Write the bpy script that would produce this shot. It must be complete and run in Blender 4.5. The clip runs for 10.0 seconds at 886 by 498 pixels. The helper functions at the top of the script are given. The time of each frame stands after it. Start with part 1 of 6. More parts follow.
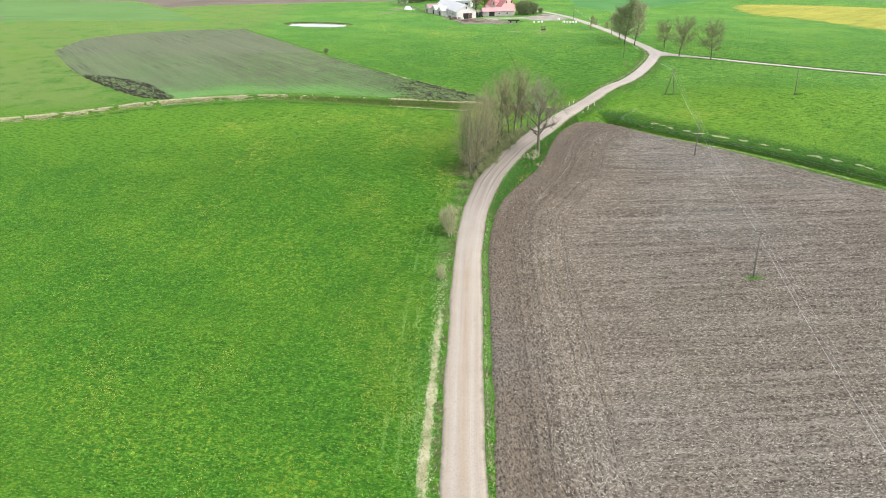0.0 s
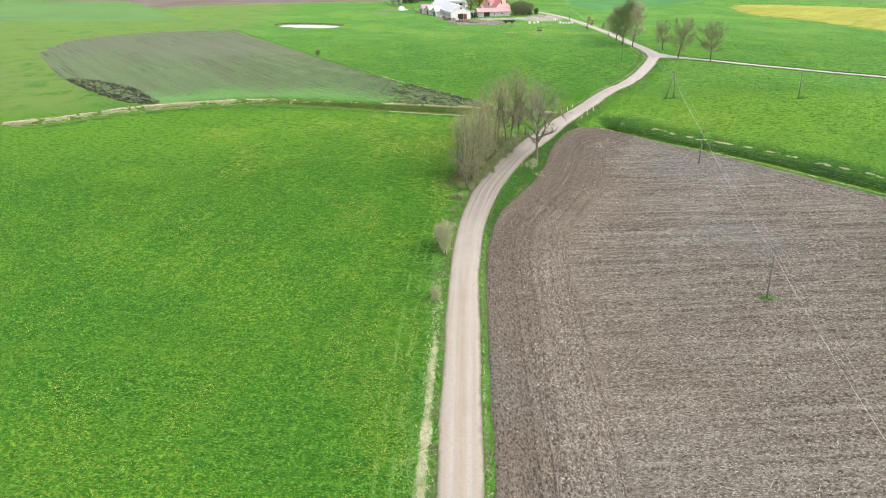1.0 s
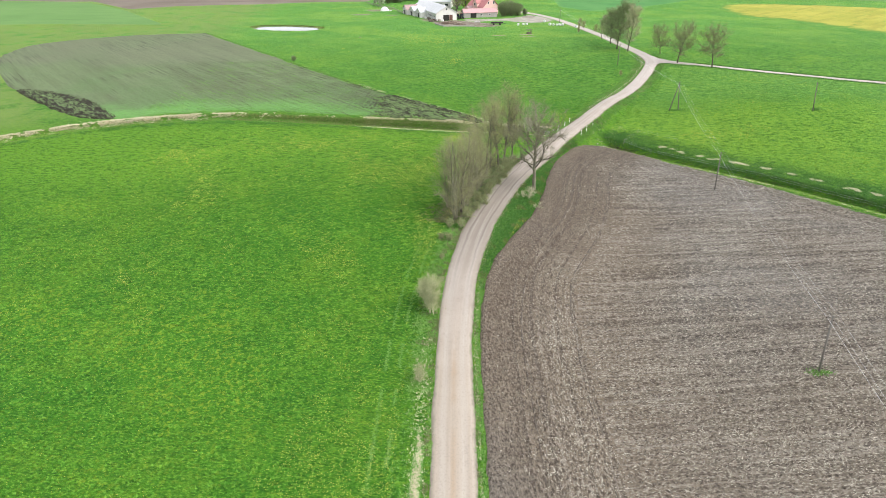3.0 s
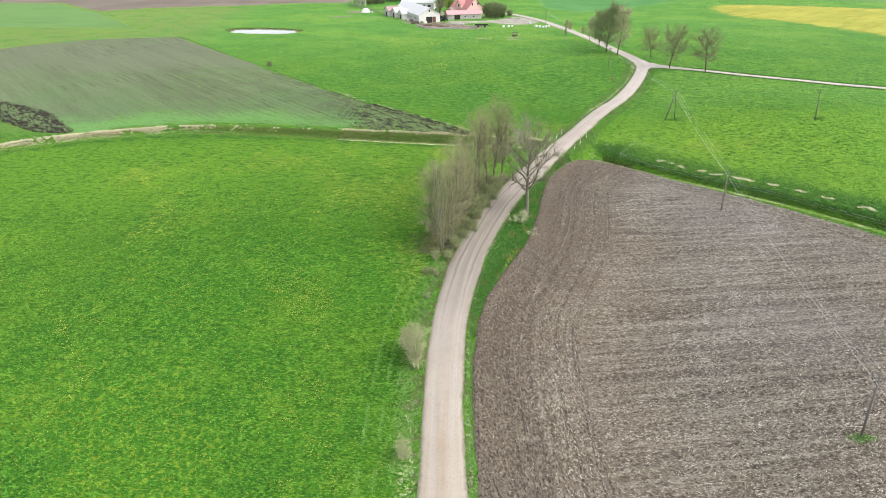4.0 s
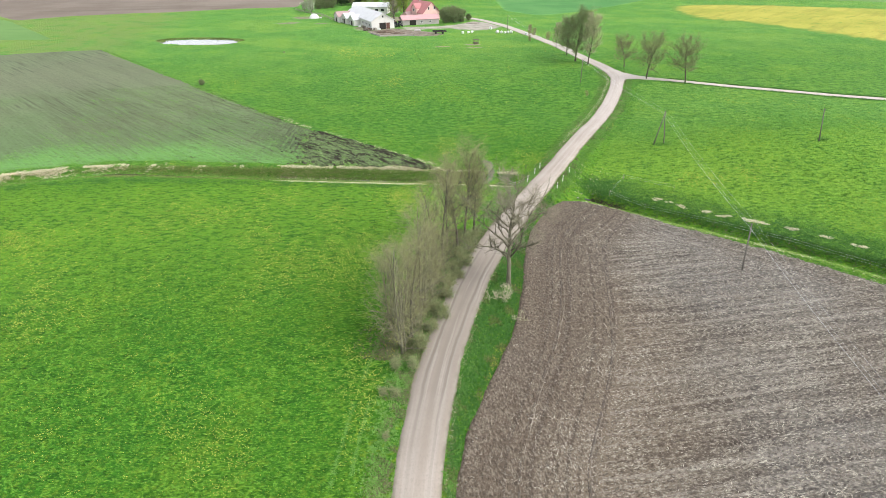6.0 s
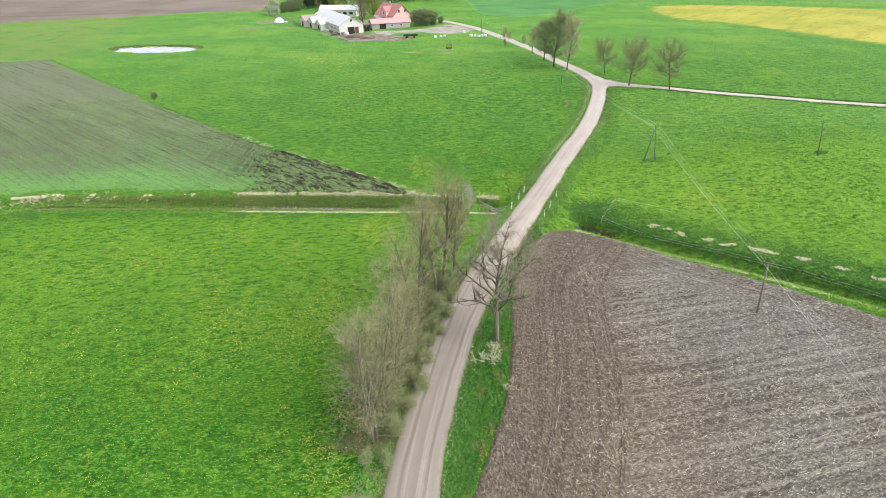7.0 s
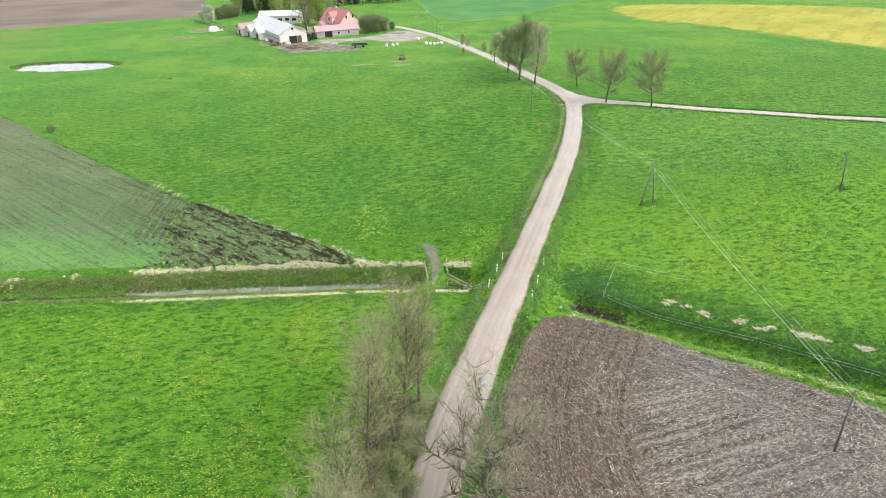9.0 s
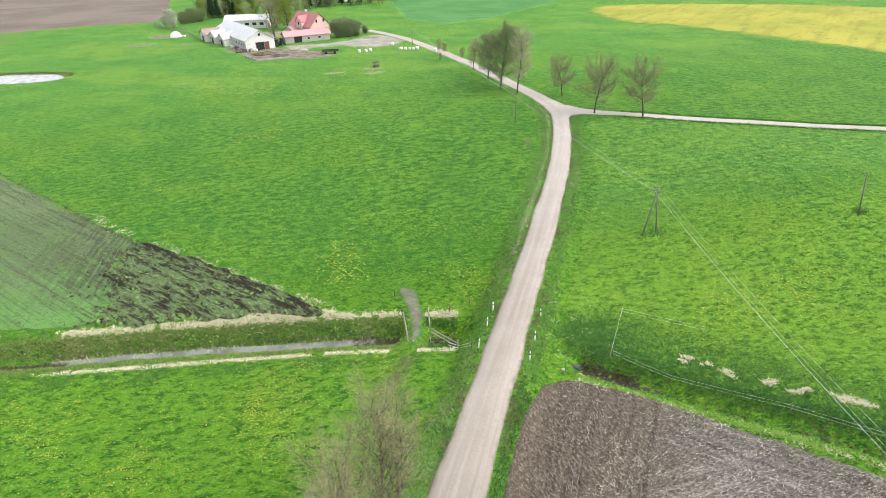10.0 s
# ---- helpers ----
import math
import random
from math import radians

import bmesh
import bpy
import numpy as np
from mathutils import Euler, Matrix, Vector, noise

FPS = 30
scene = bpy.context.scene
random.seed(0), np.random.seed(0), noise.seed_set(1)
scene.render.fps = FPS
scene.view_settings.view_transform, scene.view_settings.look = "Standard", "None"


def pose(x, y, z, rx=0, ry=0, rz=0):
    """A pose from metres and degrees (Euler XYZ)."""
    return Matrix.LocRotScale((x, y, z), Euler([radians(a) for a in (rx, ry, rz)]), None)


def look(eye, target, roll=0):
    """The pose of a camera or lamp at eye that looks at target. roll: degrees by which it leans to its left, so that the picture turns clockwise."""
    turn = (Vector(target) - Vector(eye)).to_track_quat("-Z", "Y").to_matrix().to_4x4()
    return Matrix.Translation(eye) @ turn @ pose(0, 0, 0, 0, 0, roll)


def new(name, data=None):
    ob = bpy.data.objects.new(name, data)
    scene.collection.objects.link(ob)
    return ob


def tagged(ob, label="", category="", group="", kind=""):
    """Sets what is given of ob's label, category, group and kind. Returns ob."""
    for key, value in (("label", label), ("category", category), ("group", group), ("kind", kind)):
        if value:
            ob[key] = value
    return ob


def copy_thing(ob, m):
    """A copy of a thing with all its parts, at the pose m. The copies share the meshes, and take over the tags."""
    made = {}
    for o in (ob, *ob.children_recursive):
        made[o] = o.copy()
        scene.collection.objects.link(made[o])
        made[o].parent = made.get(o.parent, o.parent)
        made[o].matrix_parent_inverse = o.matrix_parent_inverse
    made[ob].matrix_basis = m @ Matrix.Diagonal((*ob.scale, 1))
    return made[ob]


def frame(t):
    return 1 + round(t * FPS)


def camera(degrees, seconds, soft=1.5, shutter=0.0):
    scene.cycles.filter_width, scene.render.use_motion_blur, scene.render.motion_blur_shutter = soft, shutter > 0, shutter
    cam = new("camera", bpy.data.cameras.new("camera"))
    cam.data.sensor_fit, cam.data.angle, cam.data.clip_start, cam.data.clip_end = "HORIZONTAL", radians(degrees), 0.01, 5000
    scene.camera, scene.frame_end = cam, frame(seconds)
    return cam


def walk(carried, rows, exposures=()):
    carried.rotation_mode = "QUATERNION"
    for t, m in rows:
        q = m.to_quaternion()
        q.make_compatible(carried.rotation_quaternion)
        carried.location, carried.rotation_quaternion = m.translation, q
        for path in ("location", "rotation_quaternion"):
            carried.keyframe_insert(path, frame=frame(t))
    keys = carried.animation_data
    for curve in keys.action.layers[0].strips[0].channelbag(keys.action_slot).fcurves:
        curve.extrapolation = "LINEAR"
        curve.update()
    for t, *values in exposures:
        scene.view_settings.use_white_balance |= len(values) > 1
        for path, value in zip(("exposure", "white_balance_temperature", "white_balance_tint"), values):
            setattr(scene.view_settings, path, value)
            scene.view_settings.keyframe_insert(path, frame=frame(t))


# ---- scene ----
from mathutils.geometry import delaunay_2d_cdt

cam = camera(75.5, 10.0, 0.6)
METRES, EYE, TILT, LEAN, TURN = 102.7, 42.0, 0.0, 0.0, 0.0
ROWS = [
    (0.0, 0.0, 0.0, 0.0, -0.37, -28.82, 0.67),
    (0.5, 0.0009, 0.0263, 0.0003, -0.79, -28.87, 0.66),
    (1.0, 0.0012, 0.0534, 0.0005, -0.89, -28.89, 0.65),
    (1.5, 0.0019, 0.0833, 0.0004, -1.1, -28.95, 0.64),
    (2.0, 0.0032, 0.1189, 0.0008, -1.37, -29.02, 0.65),
    (2.5, 0.0052, 0.1594, 0.0012, -1.72, -29.08, 0.65),
    (4.0, 0.0124, 0.303, 0.0017, -3.81, -29.21, 0.55),
    (4.5, 0.0166, 0.3559, 0.0021, -4.8, -29.25, 0.56),
    (5.0, 0.0215, 0.4103, 0.0025, -5.81, -29.29, 0.62),
    (5.5, 0.027, 0.4662, 0.0025, -6.77, -29.32, 0.68),
    (7.0, 0.0523, 0.639, 0.0041, -10.64, -29.44, 0.82),
    (7.5, 0.0638, 0.6972, 0.0044, -11.83, -29.5, 0.88),
    (8.0, 0.0766, 0.7553, 0.0048, -13.03, -29.57, 0.95),
    (8.5, 0.0902, 0.8137, 0.0048, -14.03, -29.64, 1.04),
    (9.0, 0.1047, 0.8721, 0.0049, -15.05, -29.74, 1.1),
    (9.5, 0.1195, 0.9299, 0.0048, -16.09, -29.79, 1.16),
    (10.0, 0.1359, 0.9872, 0.0051, -17.4, -29.88, 1.26),
]
walk(cam, [(t, pose(0, 0, EYE, TILT, LEAN, TURN) @ pose(METRES * x, METRES * y, METRES * z, 90 + pitch, roll, yaw)) for t, x, y, z, yaw, pitch, roll in ROWS])
scene.view_settings.exposure = 0.97

# ---- light: a bright, thinly overcast spring day ----
SUN_UP, SUN_ROUND = 48, 120
world = bpy.data.worlds.new("sky")
scene.world = world
world.use_nodes = True
wn = world.node_tree.nodes
sky = wn.new("ShaderNodeTexSky")
sky.sky_type, sky.sun_disc = "NISHITA", False
sky.sun_elevation, sky.sun_rotation = radians(SUN_UP), radians(SUN_ROUND)
sky.air_density, sky.dust_density, sky.ozone_density = 1.0, 3.0, 1.0
veil = wn.new("ShaderNodeHueSaturation")
veil.inputs["Saturation"].default_value = 0.25
world.node_tree.links.new(sky.outputs["Color"], veil.inputs["Color"])
world.node_tree.links.new(veil.outputs["Color"], wn["Background"].inputs["Color"])
wn["Background"].inputs["Strength"].default_value = 0.178
sun = new("sun", bpy.data.lights.new("sun", "SUN"))
sun.data.energy, sun.data.angle, sun.data.color = 0.62, radians(60), (1.0, 0.96, 0.9)
sun.matrix_world = look((0, 0, 0), (-math.sin(radians(SUN_ROUND)) * math.cos(radians(SUN_UP)), -math.cos(radians(SUN_ROUND)) * math.cos(radians(SUN_UP)), -math.sin(radians(SUN_UP))))


# ---- materials ----
class Surface:
    """A node material with short ways to add nodes."""

    def __init__(self, name, rough=0.9, metal=0.0, spec=0.3):
        self.mat = bpy.data.materials.new(name)
        self.mat.use_nodes = True
        self.nt = self.mat.node_tree
        self.bsdf = self.nt.nodes["Principled BSDF"]
        self.bsdf.inputs["Roughness"].default_value = rough
        self.bsdf.inputs["Metallic"].default_value = metal
        self.bsdf.inputs["Specular IOR Level"].default_value = spec
        self.co = self.nt.nodes.new("ShaderNodeTexCoord").outputs["Object"]

    def put(self, socket, value):
        if isinstance(value, bpy.types.NodeSocket):
            self.nt.links.new(value, socket)
        elif isinstance(value, tuple) and len(value) == 3 and socket.type == "RGBA":
            socket.default_value = (*value, 1)
        else:
            socket.default_value = value

    def stretch(self, sx, sy, sz, turn=0.0):
        """Coordinates turned, then stretched: small sx draws marks out along the turned x."""
        a, b = self.nt.nodes.new("ShaderNodeMapping"), self.nt.nodes.new("ShaderNodeMapping")
        self.put(a.inputs["Vector"], self.co)
        a.inputs["Rotation"].default_value = (0, 0, radians(turn))
        self.put(b.inputs["Vector"], a.outputs[0])
        b.inputs["Scale"].default_value = (sx, sy, sz)
        return b.outputs[0]

    def noise(self, scale, detail=3.0, rough=0.55, co=None):
        n = self.nt.nodes.new("ShaderNodeTexNoise")
        self.put(n.inputs["Vector"], co or self.co)
        n.inputs["Scale"].default_value, n.inputs["Detail"].default_value, n.inputs["Roughness"].default_value = scale, detail, rough
        return n.outputs["Fac"]

    def north(self, lo, hi):
        """0 to 1 going north from lo to hi."""
        n = self.nt.nodes.new("ShaderNodeSeparateXYZ")
        self.put(n.inputs[0], self.co)
        return self.step(n.outputs["Y"], lo, hi)

    def attr(self, name):
        n = self.nt.nodes.new("ShaderNodeAttribute")
        n.attribute_name = name
        return n.outputs["Fac"]

    def island(self):
        return self.nt.nodes.new("ShaderNodeNewGeometry").outputs["Random Per Island"]

    def maths(self, op, a, b=0.0):
        n = self.nt.nodes.new("ShaderNodeMath")
        n.operation = op
        self.put(n.inputs[0], a), self.put(n.inputs[1], b)
        return n.outputs[0]

    def step(self, fac, lo, hi):
        n = self.nt.nodes.new("ShaderNodeMapRange")
        n.interpolation_type = "SMOOTHSTEP"
        self.put(n.inputs["Value"], fac)
        n.inputs["From Min"].default_value, n.inputs["From Max"].default_value = lo, hi
        return n.outputs["Result"]

    def mix(self, fac, a, b, how="MIX"):
        n = self.nt.nodes.new("ShaderNodeMix")
        n.data_type, n.blend_type = "RGBA", how
        self.put(n.inputs[0], fac), self.put(n.inputs[6], a), self.put(n.inputs[7], b)
        return n.outputs[2]

    def bump(self, height, distance=0.05, strength=1.0):
        n = self.nt.nodes.new("ShaderNodeBump")
        n.inputs["Strength"].default_value, n.inputs["Distance"].default_value = strength, distance
        self.put(n.inputs["Height"], height)
        self.put(self.bsdf.inputs["Normal"], n.outputs[0])

    def done(self, colour):
        self.put(self.bsdf.inputs["Base Color"], colour)
        return self.mat


def sward(s, tone, bold):
    """The colour and the relief of a grass sward: laid strokes, tufts, hummocks, wide drifts."""

    def hue(r, g, b):
        return (r * tone[0], g * tone[1], b * tone[2])

    wide, mid = s.noise(0.022, 3), s.noise(0.11, 4, 0.6)
    stroke = s.noise(1.0, 2, 0.6, s.stretch(2.5, 5.4, 1, 12))
    tuft = s.noise(1.0, 3, 0.6, s.stretch(0.8, 1.5, 1, 6))
    c = s.mix(s.step(wide, 0.35, 0.65), hue(0.037, 0.152, 0.012), hue(0.067, 0.175, 0.013))
    c = s.mix(s.maths("MULTIPLY", s.step(mid, 0.51, 0.66), 0.58), c, hue(0.104, 0.212, 0.018))
    c = s.mix(s.maths("MULTIPLY", s.step(mid, 0.49, 0.34), 0.58), c, hue(0.023, 0.118, 0.013))
    # shade between tufts and strokes, and their bright tips, put into the colour
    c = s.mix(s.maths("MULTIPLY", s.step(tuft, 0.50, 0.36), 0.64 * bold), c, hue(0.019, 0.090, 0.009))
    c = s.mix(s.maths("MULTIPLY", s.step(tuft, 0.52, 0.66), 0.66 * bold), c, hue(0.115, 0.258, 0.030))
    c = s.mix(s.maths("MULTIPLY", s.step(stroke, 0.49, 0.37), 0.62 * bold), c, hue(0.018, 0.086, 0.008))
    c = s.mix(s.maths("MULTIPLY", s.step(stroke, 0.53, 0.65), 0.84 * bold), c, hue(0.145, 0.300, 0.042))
    # the pasture beyond the ditch is hummocky, paler, its colour blued a little for haze
    hummock = s.noise(1.0, 4, 0.65, s.stretch(0.62, 0.85, 1, 5))
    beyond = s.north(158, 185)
    strip = s.maths("MULTIPLY", s.maths("MULTIPLY", s.north(108, 142), s.north(175, 155)), s.maths("MULTIPLY", s.step(tuft, 0.36, 0.58), 0.68))
    c = s.mix(strip, c, hue(0.150, 0.300, 0.030))
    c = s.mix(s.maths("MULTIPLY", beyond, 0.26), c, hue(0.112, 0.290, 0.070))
    # the hummocks' shaded sides and lighter tops, coloured in
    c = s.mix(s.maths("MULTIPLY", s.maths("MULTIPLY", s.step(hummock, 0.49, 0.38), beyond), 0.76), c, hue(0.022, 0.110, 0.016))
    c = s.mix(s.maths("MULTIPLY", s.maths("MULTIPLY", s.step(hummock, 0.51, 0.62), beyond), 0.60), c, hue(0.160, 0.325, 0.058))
    # distance haze and the pale grazing view of far grass, mixed in as colour
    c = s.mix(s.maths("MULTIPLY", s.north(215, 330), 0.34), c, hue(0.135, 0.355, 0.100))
    sere = s.step(s.noise(0.026, 4, 0.65, s.stretch(0.7, 1.6, 1, 25)), 0.45, 0.62)
    c = s.mix(s.maths("MULTIPLY", s.maths("MULTIPLY", s.north(225, 300), sere), 0.42), c, hue(0.230, 0.350, 0.070))
    mottle = s.noise(0.075, 5, 0.7)
    c = s.mix(s.maths("MULTIPLY", s.maths("MULTIPLY", s.step(mottle, 0.49, 0.37), beyond), 0.42), c, hue(0.046, 0.165, 0.030))
    c = s.mix(s.maths("MULTIPLY", s.maths("MULTIPLY", s.step(mottle, 0.53, 0.66), s.north(170, 240)), 0.45), c, hue(0.190, 0.325, 0.056))
    # rough grazing in the west is duller
    n = s.nt.nodes.new("ShaderNodeSeparateXYZ")
    s.put(n.inputs[0], s.co)
    west = s.maths("MULTIPLY", s.step(n.outputs["X"], -78, -112), s.north(150, 175))
    c = s.mix(s.maths("MULTIPLY", s.maths("MULTIPLY", west, s.step(mid, 0.30, 0.55)), 0.85), c, (0.190, 0.275, 0.072))
    # patches of dandelions
    patch = s.maths("MAXIMUM", s.step(s.noise(0.035, 4, 0.6, s.stretch(1, 1.3, 1, 40)), 0.48, 0.62), 0.35)
    dots = s.step(s.noise(1.8, 4, 0.7), 0.51, 0.62)
    c = s.mix(s.maths("MULTIPLY", s.maths("MULTIPLY", patch, dots), 0.58), c, (0.31, 0.40, 0.035))
    c = s.mix(s.maths("MULTIPLY", patch, 0.16), c, hue(0.105, 0.255, 0.020))
    return c, s.maths("ADD", s.maths("ADD", stroke, tuft), s.maths("MULTIPLY", beyond, hummock))


def meadow_material(name, tone=(1.0, 1.0, 1.0), bold=1.0):
    s = Surface(name, 0.85, spec=0.15)
    c, relief = sward(s, tone, bold)
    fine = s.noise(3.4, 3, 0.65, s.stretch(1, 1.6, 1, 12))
    # small hollows darkened in the colour as well as by the bump
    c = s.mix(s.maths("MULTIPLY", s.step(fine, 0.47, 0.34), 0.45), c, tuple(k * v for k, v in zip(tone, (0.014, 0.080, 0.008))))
    s.bump(s.maths("ADD", relief, s.maths("MULTIPLY", fine, 0.5)), 0.45, 1.0)
    return s.done(c)


def sward_blade_material(name, tone, bold):
    """Blades that take the colour of the sward they stand in."""
    s = Surface(name, 0.75, spec=0.2)
    c, _ = sward(s, tone, bold)
    own = s.island()
    c = s.mix(s.maths("MULTIPLY", s.step(own, 0.55, 1.0), 0.38), c, tuple(k * v for k, v in zip(tone, (0.150, 0.330, 0.050))))
    c = s.mix(s.maths("MULTIPLY", s.step(own, 0.40, 0.0), 0.38), c, tuple(k * v for k, v in zip(tone, (0.020, 0.110, 0.010))))
    return s.done(c)


def blade_material(name, dark, light, tip=None):
    s = Surface(name, 0.75, spec=0.2)
    c = s.mix(s.island(), dark, light)
    c = s.mix(s.maths("MULTIPLY", s.step(s.noise(0.16, 4), 0.5, 0.72), 0.6), c, tip or light)
    s.bsdf.inputs["Transmission Weight"].default_value = 0.0
    return s.done(c)


def soil_material():
    s = Surface("ploughed_soil", 0.95, spec=0.15)
    edge, edge_n = s.attr("edge"), s.attr("edge_n")

    def lines(w, scale):
        n = s.nt.nodes.new("ShaderNodeTexNoise")
        n.noise_dimensions = "1D"
        s.put(n.inputs["W"], w)
        n.inputs["Scale"].default_value, n.inputs["Detail"].default_value = scale, 3
        return n.outputs["Fac"]

    # headlands: worked along the lane and along the ditch; the inner field: worked across
    rows = s.noise(1.0, 4, 0.62, s.stretch(0.035, 1.7, 1, -3))
    broken = s.noise(0.5, 4, 0.65)
    head_w, head_n = s.step(edge, 12.8, 11.4), s.step(s.maths("ADD", edge_n, s.maths("MULTIPLY", broken, 3)), 10.0, 7.5)
    along_w = s.maths("ADD", s.maths("MULTIPLY", lines(edge, 1.1), 0.6), s.maths("MULTIPLY", broken, 0.4))
    along_n = s.maths("ADD", s.maths("MULTIPLY", lines(edge_n, 1.5), 0.6), s.maths("MULTIPLY", broken, 0.4))
    band = s.mix(head_w, s.mix(head_n, rows, along_n), along_w)
    wide, mid, fine = s.noise(0.028, 3), s.noise(0.3, 4), s.noise(5.0, 4, 0.7)
    c = s.mix(s.step(band, 0.40, 0.60), (0.118, 0.101, 0.082), (0.205, 0.181, 0.150))
    c = s.mix(s.maths("MULTIPLY", s.north(82, 42), 0.34), c, (0.29, 0.262, 0.215))
    brown = s.step(s.maths("ADD", edge, s.maths("MULTIPLY", wide, 26)), 42, 22)
    c = s.mix(s.maths("MULTIPLY", s.maths("MULTIPLY", brown, s.north(128, 104)), 0.62), c, (0.235, 0.184, 0.132))
    c = s.mix(s.maths("MULTIPLY", s.step(wide, 0.48, 0.66), 0.7), c, (0.215, 0.206, 0.190))
    c = s.mix(s.maths("MULTIPLY", s.step(wide, 0.49, 0.36), 0.45), c, (0.178, 0.143, 0.102))
    c = s.mix(s.maths("MULTIPLY", s.step(mid, 0.52, 0.75), 0.4), c, (0.21, 0.175, 0.135))
    # moist, freshly turned strip beside the lane
    moist = s.step(s.maths("SUBTRACT", s.maths("ADD", edge, s.maths("MULTIPLY", mid, 6)), s.maths("MULTIPLY", s.north(78, 105), 6)), 15.0, 5.0)
    c = s.mix(s.maths("MULTIPLY", s.maths("MULTIPLY", moist, 0.8), s.maths("ADD", 0.5, s.maths("MULTIPLY", s.north(60, 85), 0.5))), c, (0.146, 0.114, 0.084))
    # dry lines of the harrow
    c = s.mix(s.maths("MULTIPLY", s.maths("MULTIPLY", s.step(band, 0.55, 0.62), s.step(moist, 0.9, 0.2)), s.maths("ADD", 0.32, s.maths("MULTIPLY", s.north(95, 118), 0.20))), c, (0.39, 0.362, 0.315))
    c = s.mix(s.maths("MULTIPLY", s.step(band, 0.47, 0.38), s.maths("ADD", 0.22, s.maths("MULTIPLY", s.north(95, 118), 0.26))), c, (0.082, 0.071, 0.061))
    # clods: dry tops, dark gaps, the shading of their relief put into the colour
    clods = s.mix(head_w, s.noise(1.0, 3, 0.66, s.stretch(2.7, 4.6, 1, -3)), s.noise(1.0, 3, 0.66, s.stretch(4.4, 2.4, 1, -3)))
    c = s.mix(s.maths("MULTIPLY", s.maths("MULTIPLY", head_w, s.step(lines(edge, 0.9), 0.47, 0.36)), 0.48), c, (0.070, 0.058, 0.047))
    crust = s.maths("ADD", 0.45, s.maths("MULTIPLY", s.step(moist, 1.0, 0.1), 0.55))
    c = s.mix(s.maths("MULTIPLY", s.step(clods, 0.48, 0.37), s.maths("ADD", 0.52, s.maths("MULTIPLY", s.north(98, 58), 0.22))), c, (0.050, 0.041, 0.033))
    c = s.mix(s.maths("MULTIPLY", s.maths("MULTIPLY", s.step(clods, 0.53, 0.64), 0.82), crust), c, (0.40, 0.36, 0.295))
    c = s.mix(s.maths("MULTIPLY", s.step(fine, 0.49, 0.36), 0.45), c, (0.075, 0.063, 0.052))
    crumbs = s.step(s.noise(3.4, 4, 0.75, s.stretch(0.6, 1.2, 1)), 0.56, 0.65)
    c = s.mix(s.maths("MULTIPLY", s.maths("MULTIPLY", crumbs, s.step(band, 0.36, 0.58)), s.maths("MULTIPLY", crust, 0.7)), c, (0.48, 0.445, 0.375))
    s.bump(s.maths("ADD", s.maths("ADD", s.maths("MULTIPLY", clods, 1.6), band), s.maths("MULTIPLY", fine, 0.5)), 0.34, 1.0)
    return s.done(c)


